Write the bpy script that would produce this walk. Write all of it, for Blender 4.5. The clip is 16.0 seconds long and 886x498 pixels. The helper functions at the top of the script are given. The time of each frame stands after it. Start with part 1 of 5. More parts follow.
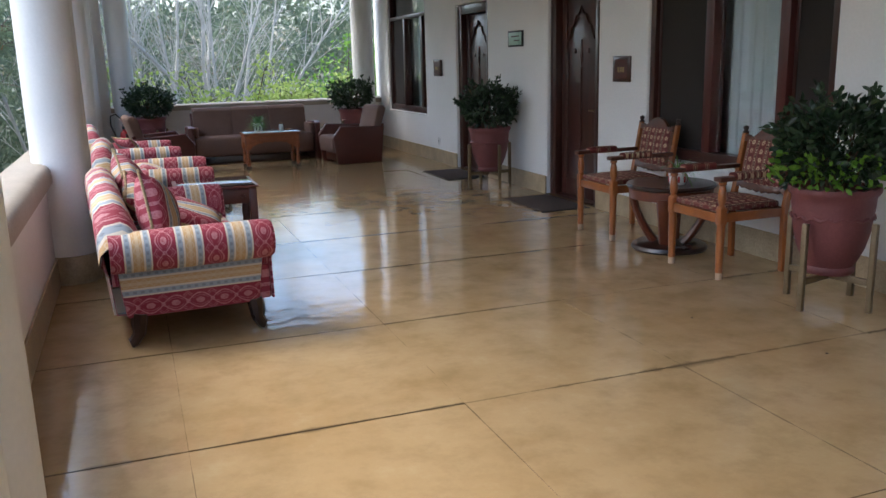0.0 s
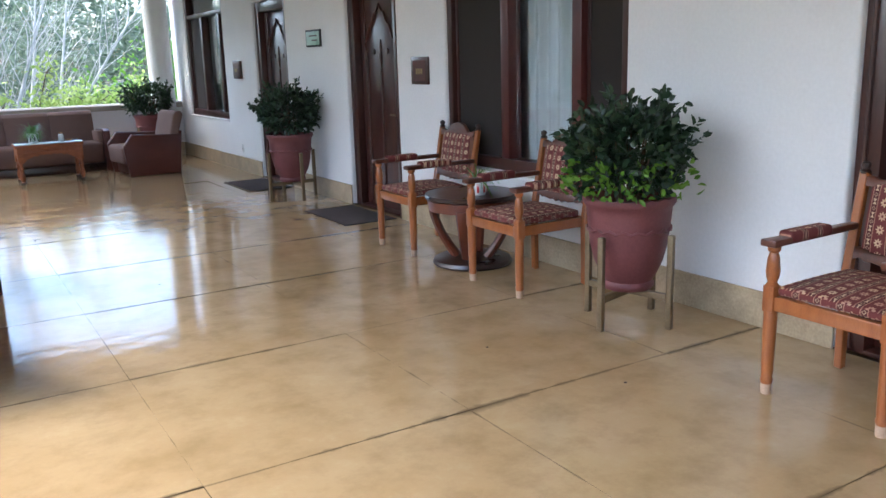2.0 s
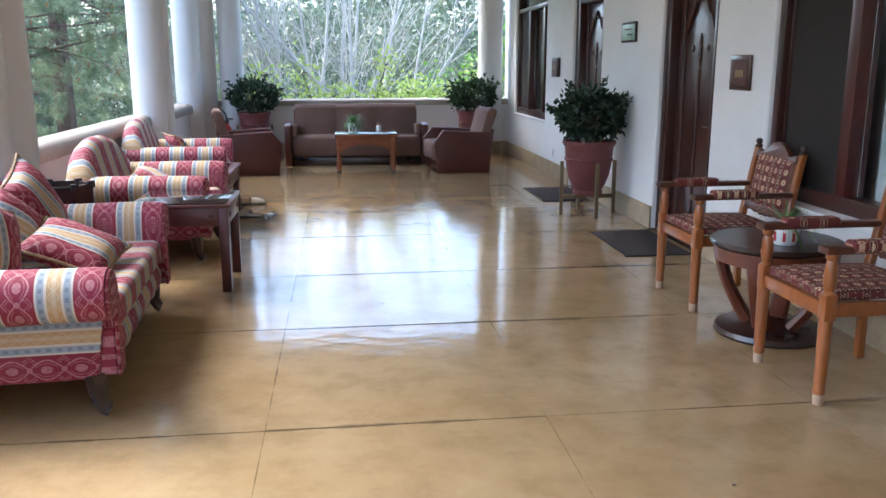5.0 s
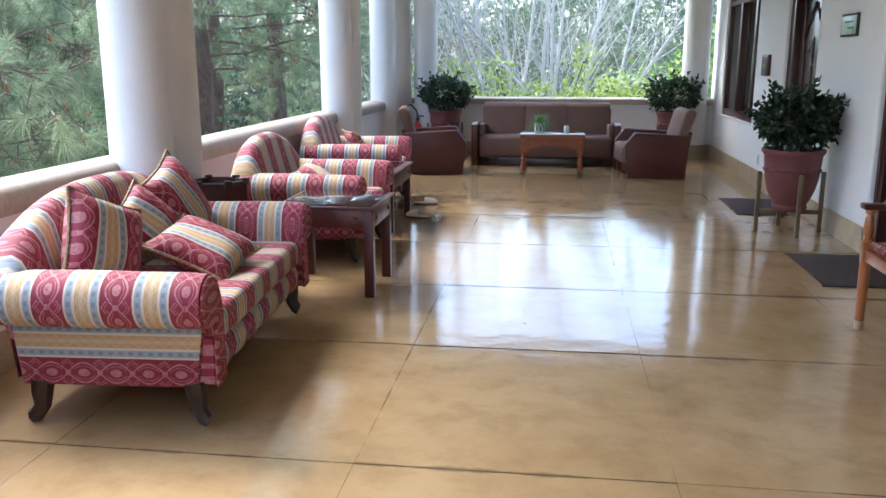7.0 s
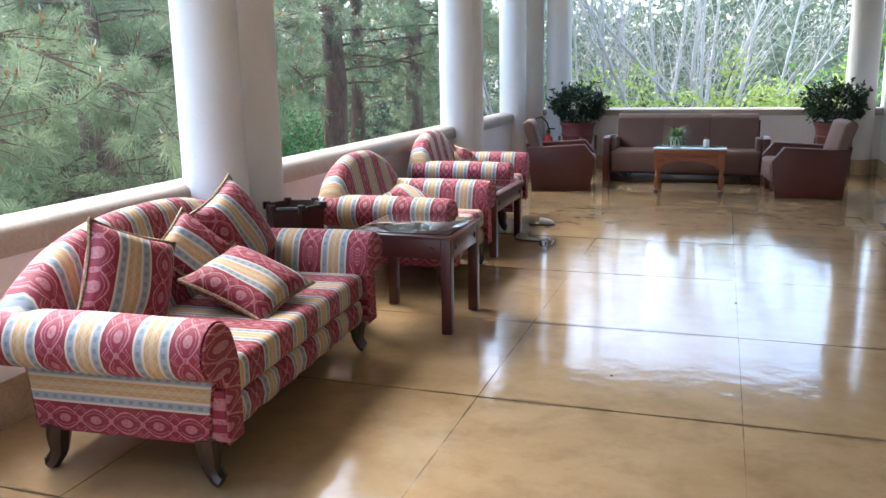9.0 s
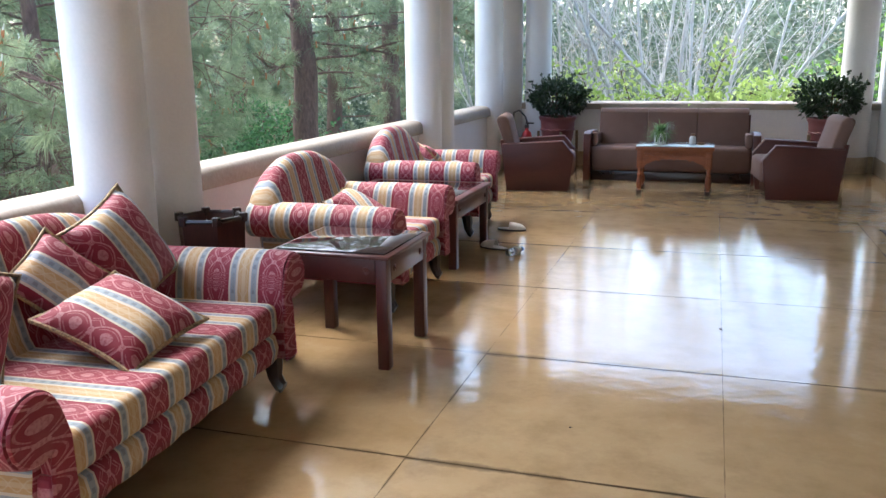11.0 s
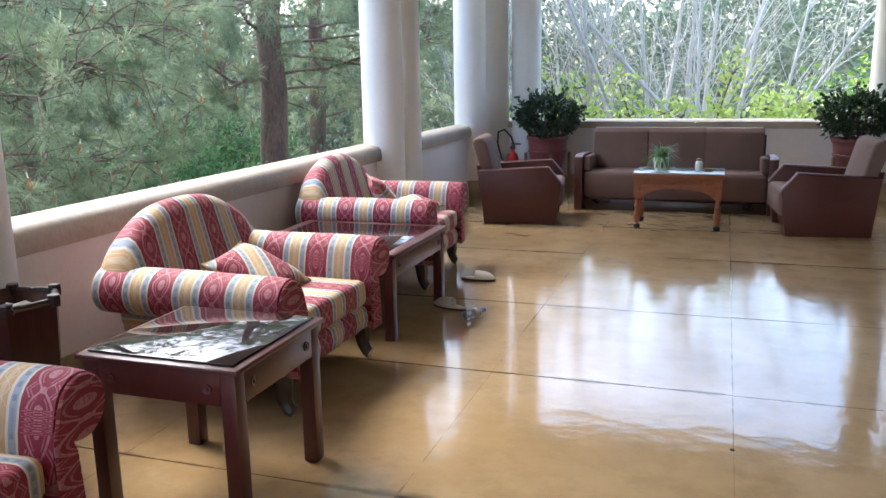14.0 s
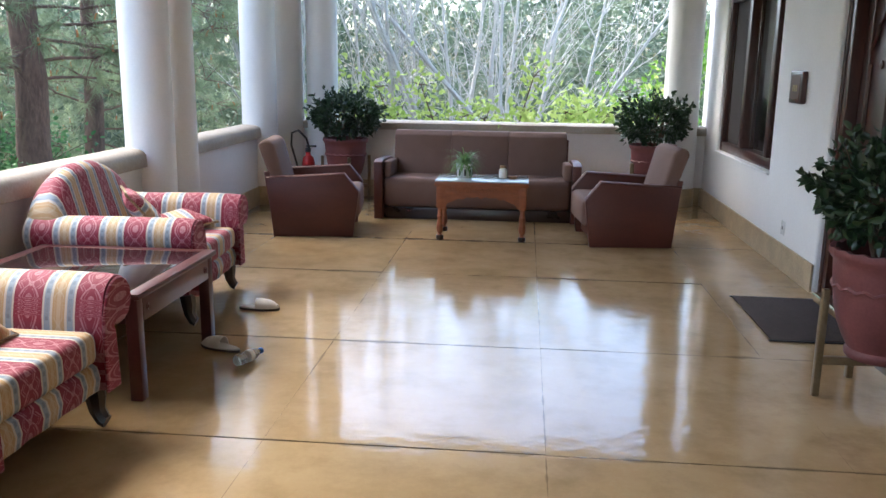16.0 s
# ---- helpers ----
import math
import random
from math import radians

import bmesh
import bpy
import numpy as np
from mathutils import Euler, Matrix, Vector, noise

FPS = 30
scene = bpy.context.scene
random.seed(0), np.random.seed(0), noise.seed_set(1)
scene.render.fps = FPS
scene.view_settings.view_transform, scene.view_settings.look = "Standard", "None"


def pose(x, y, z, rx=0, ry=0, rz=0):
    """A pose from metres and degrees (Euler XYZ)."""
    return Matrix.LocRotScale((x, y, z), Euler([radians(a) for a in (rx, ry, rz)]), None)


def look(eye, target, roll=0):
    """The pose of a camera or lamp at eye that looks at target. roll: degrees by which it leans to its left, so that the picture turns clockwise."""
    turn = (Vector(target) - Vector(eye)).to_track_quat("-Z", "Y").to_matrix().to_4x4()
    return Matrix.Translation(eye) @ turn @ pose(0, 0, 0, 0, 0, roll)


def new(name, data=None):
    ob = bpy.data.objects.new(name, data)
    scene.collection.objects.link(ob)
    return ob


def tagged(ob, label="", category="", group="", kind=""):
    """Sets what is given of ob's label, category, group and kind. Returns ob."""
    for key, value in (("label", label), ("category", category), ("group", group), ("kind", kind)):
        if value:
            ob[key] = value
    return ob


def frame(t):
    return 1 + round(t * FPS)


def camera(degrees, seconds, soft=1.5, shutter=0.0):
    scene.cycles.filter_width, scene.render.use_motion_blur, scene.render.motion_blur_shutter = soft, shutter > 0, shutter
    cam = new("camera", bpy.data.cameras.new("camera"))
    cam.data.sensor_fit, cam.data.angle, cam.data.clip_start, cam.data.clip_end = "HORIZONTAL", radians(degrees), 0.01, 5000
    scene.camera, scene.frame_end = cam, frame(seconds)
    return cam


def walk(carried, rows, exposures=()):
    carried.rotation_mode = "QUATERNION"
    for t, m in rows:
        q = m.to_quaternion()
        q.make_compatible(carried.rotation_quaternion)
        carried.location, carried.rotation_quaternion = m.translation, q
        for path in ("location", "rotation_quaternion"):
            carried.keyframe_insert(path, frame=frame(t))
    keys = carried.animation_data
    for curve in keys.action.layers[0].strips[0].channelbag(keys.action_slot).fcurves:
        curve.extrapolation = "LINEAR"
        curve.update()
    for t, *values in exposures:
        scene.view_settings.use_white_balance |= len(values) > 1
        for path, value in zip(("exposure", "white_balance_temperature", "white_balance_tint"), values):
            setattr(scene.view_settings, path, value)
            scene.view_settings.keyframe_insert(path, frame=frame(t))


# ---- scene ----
cam = camera(56.1, 16.0)
PATH = [
    (0, (-4.496, 1.218, 1.547), (-3.824, 3.05, 1.107), -1.5),
    (0.5, (-4.39, 1.335, 1.571), (-3.528, 3.084, 1.121), -1.8),
    (1, (-4.282, 1.469, 1.555), (-3.294, 3.15, 1.108), -1.6),
    (1.5, (-4.105, 1.563, 1.538), (-3.058, 3.207, 1.088), -1.7),
    (2, (-3.87, 1.656, 1.547), (-2.857, 3.321, 1.097), -1.7),
    (2.5, (-3.708, 1.772, 1.532), (-2.697, 3.436, 1.076), -1.4),
    (3, (-3.561, 1.991, 1.525), (-2.66, 3.718, 1.072), -1.4),
    (3.5, (-3.408, 2.151, 1.51), (-2.645, 3.944, 1.059), -1.7),
    (4, (-3.172, 2.305, 1.491), (-2.612, 4.174, 1.053), -0.9),
    (6.5, (-2.536, 2.916, 1.5), (-2.653, 4.865, 1.066), -0.3),
    (7, (-2.457, 3.033, 1.496), (-2.715, 4.966, 1.056), 0.0),
    (7.5, (-2.46, 3.257, 1.505), (-2.845, 5.169, 1.061), 0.2),
    (8, (-2.407, 3.393, 1.519), (-2.917, 5.278, 1.086), -1.0),
    (8.5, (-2.261, 3.519, 1.522), (-2.854, 5.384, 1.107), -1.3),
    (9, (-2.134, 3.643, 1.528), (-2.755, 5.498, 1.11), -1.0),
    (9.5, (-2.097, 3.752, 1.526), (-2.689, 5.615, 1.104), -0.8),
    (12, (-2.1, 4.938, 1.53), (-2.711, 6.79, 1.084), -0.9),
    (12.5, (-2.122, 5.168, 1.552), (-2.733, 7.02, 1.112), -1.8),
    (13, (-2.103, 5.432, 1.536), (-2.721, 7.284, 1.103), -1.6),
    (13.5, (-2.07, 5.663, 1.55), (-2.696, 7.515, 1.125), -1.2),
    (14, (-2.083, 5.854, 1.546), (-2.71, 7.708, 1.132), -1.0),
    (14.5, (-2.111, 6.047, 1.58), (-2.591, 7.943, 1.165), -1.3),
    (15, (-2.122, 6.214, 1.561), (-2.407, 8.148, 1.139), -0.5),
    (15.5, (-2.112, 6.476, 1.562), (-2.341, 8.417, 1.137), 0.1),
    (16, (-2.114, 6.662, 1.56), (-2.299, 8.607, 1.135), 0.8),
]
walk(cam, [(t, look(eye, target, roll)) for t, eye, target, roll in PATH], [(0, 2.05, 5750, 6), (0.5, 2.55, 5450, 6), (1, 2.82, 5380, 6), (4, 2.82, 5380, 6), (9, 2.85, 5650, 6), (16, 2.82, 5750, 6)])

# ---- world and light ----
world = bpy.data.worlds.new("sky")
scene.world = world
world.use_nodes = True
_nt = world.node_tree
_sky = _nt.nodes.new("ShaderNodeTexSky")
_sky.sky_type = 'NISHITA'
_sky.sun_disc = False
_sky.sun_elevation = radians(50)
_sky.sun_rotation = radians(295)
_sky.air_density = 1.0
_sky.dust_density = 4.5
_sky.ozone_density = 1.0
_nt.links.new(_sky.outputs["Color"], _nt.nodes["Background"].inputs["Color"])
_nt.nodes["Background"].inputs["Strength"].default_value = 0.15
_sun = new("sun", bpy.data.lights.new("sun", 'SUN'))
_sun.data.energy = 0.15
_sun.data.angle = radians(50)
_sun.data.color = (1.0, 0.96, 0.9)
_sun.matrix_basis = look((-18.1, 8.45, 23.8), (0, 0, 0))


# ---- materials ----
def nodes_of(name):
    m = bpy.data.materials.new(name)
    m.use_nodes = True
    nt = m.node_tree
    return m, nt, nt.nodes["Principled BSDF"]


def mth(nt, op, a, b=None, c=None):
    n = nt.nodes.new("ShaderNodeMath")
    n.operation = op
    for i, v in enumerate((a, b, c)):
        if v is None:
            continue
        if isinstance(v, (int, float)):
            n.inputs[i].default_value = v
        else:
            nt.links.new(v, n.inputs[i])
    return n.outputs[0]


def mixc(nt, fac, a, b, mode='MIX'):
    n = nt.nodes.new("ShaderNodeMix")
    n.data_type = 'RGBA'
    n.blend_type = mode
    for sock, v in ((n.inputs[0], fac), (n.inputs[6], a), (n.inputs[7], b)):
        if isinstance(v, (int, float)):
            sock.default_value = v
        elif isinstance(v, tuple):
            sock.default_value = (*v, 1)
        else:
            nt.links.new(v, sock)
    return n.outputs[2]


def noise_tex(nt, scale, detail=4.0, stretch=None, rough=0.55, coord="Position"):
    tc = nt.nodes.new("ShaderNodeNewGeometry").outputs["Position"] if coord == "Position" else nt.nodes.new("ShaderNodeTexCoord").outputs[coord]
    mp = nt.nodes.new("ShaderNodeMapping")
    mp.inputs["Scale"].default_value = stretch or (1, 1, 1)
    nt.links.new(tc, mp.inputs["Vector"])
    n = nt.nodes.new("ShaderNodeTexNoise")
    n.inputs["Scale"].default_value = scale
    n.inputs["Detail"].default_value = detail
    n.inputs["Roughness"].default_value = rough
    nt.links.new(mp.outputs[0], n.inputs["Vector"])
    return n.outputs["Fac"]


def ramp(nt, fac, stops, mode='LINEAR'):
    n = nt.nodes.new("ShaderNodeValToRGB")
    n.color_ramp.interpolation = mode
    el = n.color_ramp.elements
    while len(el) < len(stops):
        el.new(0.5)
    for e, (p, c) in zip(el, stops):
        e.position = p
        e.color = (*c, 1) if isinstance(c, tuple) else (c, c, c, 1)
    nt.links.new(fac, n.inputs[0])
    return n.outputs[0]


def bump(nt, bsdf, height, strength, dist):
    n = nt.nodes.new("ShaderNodeBump")
    n.inputs["Strength"].default_value = strength
    n.inputs["Distance"].default_value = dist
    nt.links.new(height, n.inputs["Height"])
    nt.links.new(n.outputs[0], bsdf.inputs["Normal"])


def surf(name, c1, c2, rough=0.5, scale=8.0, grain=60.0, metal=0.0, bumpy=0.15, dist=0.003, stretch=None, coat=0.0, rvar=0.1, coord="Position"):
    """Two tones in large patches and fine grain, with relief and uneven gloss."""
    m, nt, b = nodes_of(name)
    big = noise_tex(nt, scale, 5, stretch, coord=coord)
    fine = noise_tex(nt, grain, 4, stretch, coord=coord)
    f = mth(nt, 'MULTIPLY_ADD', fine, 0.45, mth(nt, 'MULTIPLY', big, 0.6))
    f = ramp(nt, f, [(0.32, 0.0), (0.72, 1.0)])
    nt.links.new(mixc(nt, f, c1, c2), b.inputs["Base Color"])
    r = mth(nt, 'MULTIPLY_ADD', big, rvar * 2, rough - rvar)
    nt.links.new(r, b.inputs["Roughness"])
    b.inputs["Metallic"].default_value = metal
    b.inputs["Coat Weight"].default_value = coat
    b.inputs["Coat Roughness"].default_value = 0.12
    bump(nt, b, f, bumpy, dist)
    return m


def leafy(name, c1, c2, rough=0.45, trans=0.35, patch=0.0):
    """Leaves: each one its own tone, with some light shining through."""
    m, nt, b = nodes_of(name)
    rnd = nt.nodes.new("ShaderNodeNewGeometry").outputs["Random Per Island"]
    if patch:
        rnd = mth(nt, 'ADD', mth(nt, 'MULTIPLY', rnd, 0.3), mth(nt, 'MULTIPLY', ramp(nt, noise_tex(nt, patch, 2), [(0.36, 0.0), (0.64, 1.0)]), 0.7))
    col = mixc(nt, rnd, c1, c2)
    nt.links.new(col, b.inputs["Base Color"])
    b.inputs["Roughness"].default_value = rough
    tr = nt.nodes.new("ShaderNodeBsdfTranslucent")
    nt.links.new(col, tr.inputs["Color"])
    mx = nt.nodes.new("ShaderNodeMixShader")
    mx.inputs[0].default_value = trans
    nt.links.new(b.outputs[0], mx.inputs[1])
    nt.links.new(tr.outputs[0], mx.inputs[2])
    nt.links.new(mx.outputs[0], nt.nodes["Material Output"].inputs["Surface"])
    return m


def stripe_fabric():
    """Woven upholstery: red damask, blue and gold stripes across u; chain ornament along v."""
    m, nt, b = nodes_of("striped_damask")
    uv = nt.nodes.new("ShaderNodeUVMap")
    sep = nt.nodes.new("ShaderNodeSeparateXYZ")
    nt.links.new(uv.outputs[0], sep.inputs[0])
    u, v = sep.outputs[0], sep.outputs[1]
    period, chain = 0.275, 0.137
    f = mth(nt, 'FRACT', mth(nt, 'DIVIDE', u, period))
    red, cream, blue, gold = (0.215, 0.008, 0.030), (0.56, 0.50, 0.41), (0.27, 0.32, 0.37), (0.45, 0.29, 0.13)
    base = ramp(nt, f, [(0.0, red), (0.465, cream), (0.50, blue), (0.595, cream), (0.635, gold), (0.70, (0.50, 0.37, 0.22)),
                        (0.765, gold), (0.83, cream), (0.87, blue), (0.965, cream)], 'CONSTANT')
    d = mth(nt, 'ABSOLUTE', mth(nt, 'MULTIPLY', mth(nt, 'SUBTRACT', f, 0.235), period))
    vm = mth(nt, 'MULTIPLY', mth(nt, 'SUBTRACT', mth(nt, 'FRACT', mth(nt, 'DIVIDE', v, chain)), 0.5), chain)
    av = mth(nt, 'ABSOLUTE', vm)

    def oval(a, c, at, wide):
        q = mth(nt, 'SQRT', mth(nt, 'ADD', mth(nt, 'POWER', mth(nt, 'DIVIDE', d, a), 2.0), mth(nt, 'POWER', mth(nt, 'DIVIDE', mth(nt, 'SUBTRACT', av, at), c), 2.0)))
        return mth(nt, 'LESS_THAN', mth(nt, 'ABSOLUTE', mth(nt, 'SUBTRACT', q, 1.0)), wide)
    # linked ovals with an eye in each, curled leaves between them and buds where they meet
    sc = mth(nt, 'COSINE', mth(nt, 'MULTIPLY', vm, math.pi / chain))
    l1 = mth(nt, 'LESS_THAN', mth(nt, 'ABSOLUTE', mth(nt, 'SUBTRACT', d, mth(nt, 'MULTIPLY_ADD', sc, 0.040, 0.003))), 0.0042)
    l2 = mth(nt, 'MULTIPLY', mth(nt, 'LESS_THAN', mth(nt, 'ABSOLUTE', mth(nt, 'SUBTRACT', d, mth(nt, 'MULTIPLY_ADD', sc, 0.036, -0.007))), 0.0020), mth(nt, 'LESS_THAN', av, 0.045))
    l3 = oval(0.013, 0.019, 0.0, 0.30)
    l4 = oval(0.0045, 0.007, 0.0, 1.0)
    l5 = mth(nt, 'LESS_THAN', mth(nt, 'ABSOLUTE', mth(nt, 'SUBTRACT', d, mth(nt, 'MULTIPLY_ADD', sc, -0.036, 0.058))), 0.0034)
    l6 = mth(nt, 'LESS_THAN', mth(nt, 'ABSOLUTE', mth(nt, 'SUBTRACT', d, mth(nt, 'MULTIPLY_ADD', sc, -0.040, 0.046))), 0.0022)
    l5 = mth(nt, 'MULTIPLY', mth(nt, 'MAXIMUM', l5, l6), mth(nt, 'GREATER_THAN', av, 0.043))
    l7 = oval(0.008, 0.008, 0.0685, 0.5)
    orn = mth(nt, 'MAXIMUM', mth(nt, 'MAXIMUM', l1, mth(nt, 'MULTIPLY', l2, 0.7)), mth(nt, 'MAXIMUM', mth(nt, 'MAXIMUM', l3, l4), mth(nt, 'MAXIMUM', mth(nt, 'MULTIPLY', l5, 0.75), l7)))
    orn = mth(nt, 'MULTIPLY', orn, ramp(nt, noise_tex(nt, 90, 2), [(0.3, 0.35), (0.55, 1.0)]))
    orn = mth(nt, 'MULTIPLY', orn, mth(nt, 'LESS_THAN', f, 0.455))
    col = mixc(nt, mth(nt, 'MULTIPLY', orn, 0.58), base, (0.56, 0.28, 0.30))
    lens = mth(nt, 'ABSOLUTE', mth(nt, 'SUBTRACT', mth(nt, 'ABSOLUTE', mth(nt, 'MULTIPLY', mth(nt, 'SUBTRACT', f, 0.733), period)), mth(nt, 'MULTIPLY', mth(nt, 'ABSOLUTE', mth(nt, 'SINE', mth(nt, 'MULTIPLY', v, 62.0))), 0.020)))
    lens = mth(nt, 'MULTIPLY', mth(nt, 'LESS_THAN', lens, 0.0028), mth(nt, 'COMPARE', f, 0.733, 0.10))
    col = mixc(nt, mth(nt, 'MULTIPLY', lens, 0.5), col, (0.56, 0.47, 0.33))
    # small woven dashes in the blue and gold bands
    dash = mth(nt, 'GREATER_THAN', mth(nt, 'SINE', mth(nt, 'MULTIPLY', v, 150.0)), 0.1)
    dash = mth(nt, 'MULTIPLY', dash, mth(nt, 'MAXIMUM', mth(nt, 'COMPARE', f, 0.548, 0.026), mth(nt, 'COMPARE', f, 0.917, 0.026)))
    col = mixc(nt, mth(nt, 'MULTIPLY', dash, 0.5), col, (0.09, 0.11, 0.15))
    fine = noise_tex(nt, 240, 3)
    wear = noise_tex(nt, 7, 4)
    col = mixc(nt, mth(nt, 'MULTIPLY', fine, 0.12), col, (0.14, 0.06, 0.06))
    col = mixc(nt, mth(nt, 'MULTIPLY', ramp(nt, wear, [(0.5, 0.0), (0.8, 1.0)]), 0.08), col, (0.5, 0.42, 0.38))
    nt.links.new(col, b.inputs["Base Color"])
    b.inputs["Roughness"].default_value = 0.72
    b.inputs["Sheen Weight"].default_value = 0.03
    bump(nt, b, mth(nt, 'ADD', fine, mth(nt, 'MULTIPLY', orn, 0.6)), 0.25, 0.002)
    return m


def kilim_fabric():
    """Maroon and cream geometric weave of the carved chairs."""
    m, nt, b = nodes_of("kilim_weave")
    uv = nt.nodes.new("ShaderNodeUVMap")
    sep = nt.nodes.new("ShaderNodeSeparateXYZ")
    nt.links.new(uv.outputs[0], sep.inputs[0])
    u, v = sep.outputs[0], sep.outputs[1]
    P, Q = 0.105, 0.062
    fu = mth(nt, 'FRACT', mth(nt, 'DIVIDE', u, P))
    y = mth(nt, 'MULTIPLY', mth(nt, 'SUBTRACT', mth(nt, 'FRACT', mth(nt, 'DIVIDE', v, Q)), 0.5), Q)
    # wide maroon band with cream star flowers
    x = mth(nt, 'MULTIPLY', mth(nt, 'SUBTRACT', fu, 0.28), P)
    r = mth(nt, 'SQRT', mth(nt, 'ADD', mth(nt, 'MULTIPLY', x, x), mth(nt, 'MULTIPLY', y, y)))
    lobe = mth(nt, 'COSINE', mth(nt, 'MULTIPLY', mth(nt, 'ARCTAN2', y, x), 8.0))
    star = mth(nt, 'LESS_THAN', r, mth(nt, 'MULTIPLY_ADD', lobe, 0.0045, 0.0175))
    star = mth(nt, 'MULTIPLY', star, mth(nt, 'GREATER_THAN', r, 0.0055))
    # narrow dark band of hourglasses and rhombi between tan lines
    x2 = mth(nt, 'ABSOLUTE', mth(nt, 'MULTIPLY', mth(nt, 'SUBTRACT', fu, 0.78), P))
    ay = mth(nt, 'ABSOLUTE', y)
    glass = mth(nt, 'MULTIPLY', mth(nt, 'LESS_THAN', x2, mth(nt, 'MULTIPLY_ADD', ay, 0.75, 0.001)), mth(nt, 'LESS_THAN', ay, 0.013))
    rh = mth(nt, 'ADD', x2, mth(nt, 'SUBTRACT', Q / 2, ay))
    rhomb = mth(nt, 'LESS_THAN', mth(nt, 'ABSOLUTE', mth(nt, 'SUBTRACT', rh, 0.009)), 0.002)
    narrow = mth(nt, 'LESS_THAN', x2, 0.0135)
    line = mth(nt, 'LESS_THAN', mth(nt, 'ABSOLUTE', mth(nt, 'SUBTRACT', x2, 0.0165)), 0.0024)
    tone = ramp(nt, noise_tex(nt, 14, 1), [(0.4, (0.66, 0.47, 0.29)), (0.6, (0.50, 0.27, 0.19))])
    col = mixc(nt, narrow, (0.135, 0.022, 0.020), (0.075, 0.014, 0.014))
    col = mixc(nt, star, col, tone)
    col = mixc(nt, mth(nt, 'MULTIPLY', narrow, mth(nt, 'MAXIMUM', glass, mth(nt, 'MULTIPLY', rhomb, 0.7))), col, (0.62, 0.46, 0.29))
    col = mixc(nt, mth(nt, 'MULTIPLY', line, 0.8), col, (0.44, 0.24, 0.16))
    fine = noise_tex(nt, 300, 3)
    col = mixc(nt, mth(nt, 'MULTIPLY', fine, 0.25), col, (0.12, 0.05, 0.04))
    nt.links.new(col, b.inputs["Base Color"])
    b.inputs["Roughness"].default_value = 0.85
    bump(nt, b, fine, 0.3, 0.002)
    return m


def floor_stone():
    """Polished ochre slabs: cloudy stains, grimy joints, wavy gloss."""
    m, nt, b = nodes_of("polished_ochre_slab")
    big = noise_tex(nt, 0.9, 5, rough=0.6)
    mid = noise_tex(nt, 4.0, 6, rough=0.64)
    fine = noise_tex(nt, 70, 4)
    rnd = nt.nodes.new("ShaderNodeObjectInfo").outputs["Random"]
    col = mixc(nt, ramp(nt, big, [(0.3, 0.0), (0.7, 1.0)]), (0.335, 0.216, 0.100), (0.455, 0.332, 0.194))
    col = mixc(nt, mth(nt, 'MULTIPLY', ramp(nt, mid, [(0.46, 0.0), (0.70, 1.0)]), 0.65), col, (0.225, 0.148, 0.070))
    col = mixc(nt, mth(nt, 'MULTIPLY', ramp(nt, mid, [(0.25, 1.0), (0.42, 0.0)]), 0.4), col, (0.51, 0.41, 0.26))
    col = mixc(nt, mth(nt, 'MULTIPLY', fine, 0.18), col, (0.26, 0.19, 0.11))
    col = mixc(nt, mth(nt, 'MULTIPLY', rnd, 0.25), col, (0.40, 0.28, 0.13))
    # grime worked into the rims of each slab
    gen = nt.nodes.new("ShaderNodeTexCoord").outputs["Generated"]
    sep = nt.nodes.new("ShaderNodeSeparateXYZ")
    nt.links.new(gen, sep.inputs[0])
    ex = mth(nt, 'SUBTRACT', 0.5, mth(nt, 'ABSOLUTE', mth(nt, 'SUBTRACT', sep.outputs[0], 0.5)))
    ey = mth(nt, 'SUBTRACT', 0.5, mth(nt, 'ABSOLUTE', mth(nt, 'SUBTRACT', sep.outputs[1], 0.5)))
    near = mth(nt, 'MINIMUM', mth(nt, 'MULTIPLY', ex, 4.0), ey)
    reach = mth(nt, 'MULTIPLY', ramp(nt, noise_tex(nt, 5, 5), [(0.42, 0.08), (0.66, 1.0)]), mth(nt, 'MULTIPLY_ADD', ramp(nt, noise_tex(nt, 0.8, 2), [(0.42, 0.0), (0.6, 1.0)]), 0.034, 0.006))
    grime = mth(nt, 'SUBTRACT', 1.0, mth(nt, 'MINIMUM', mth(nt, 'DIVIDE', near, reach), 1.0))
    col = mixc(nt, mth(nt, 'MULTIPLY', grime, 0.72), col, (0.085, 0.06, 0.035))
    nt.links.new(col, b.inputs["Base Color"])
    nt.links.new(mth(nt, 'ADD', mth(nt, 'MULTIPLY_ADD', mid, 0.10, 0.022), mth(nt, 'MULTIPLY', rnd, 0.03)), b.inputs["Roughness"])
    b.inputs["Specular IOR Level"].default_value = 0.42
    b.inputs["Coat Weight"].default_value = 0.12
    nt.links.new(mth(nt, 'MULTIPLY_ADD', big, 0.10, 0.02), b.inputs["Coat Roughness"])
    wavy = mth(nt, 'ADD', mth(nt, 'ADD', noise_tex(nt, 9, 3), mth(nt, 'MULTIPLY', noise_tex(nt, 2.6, 2), 1.6)), mth(nt, 'MULTIPLY', noise_tex(nt, 38, 2), 0.10))
    bump(nt, b, wavy, 0.13, 0.012)
    nb = [n for n in nt.nodes if n.type == 'BUMP'][0]
    nt.links.new(nb.outputs[0], b.inputs["Coat Normal"])
    return m


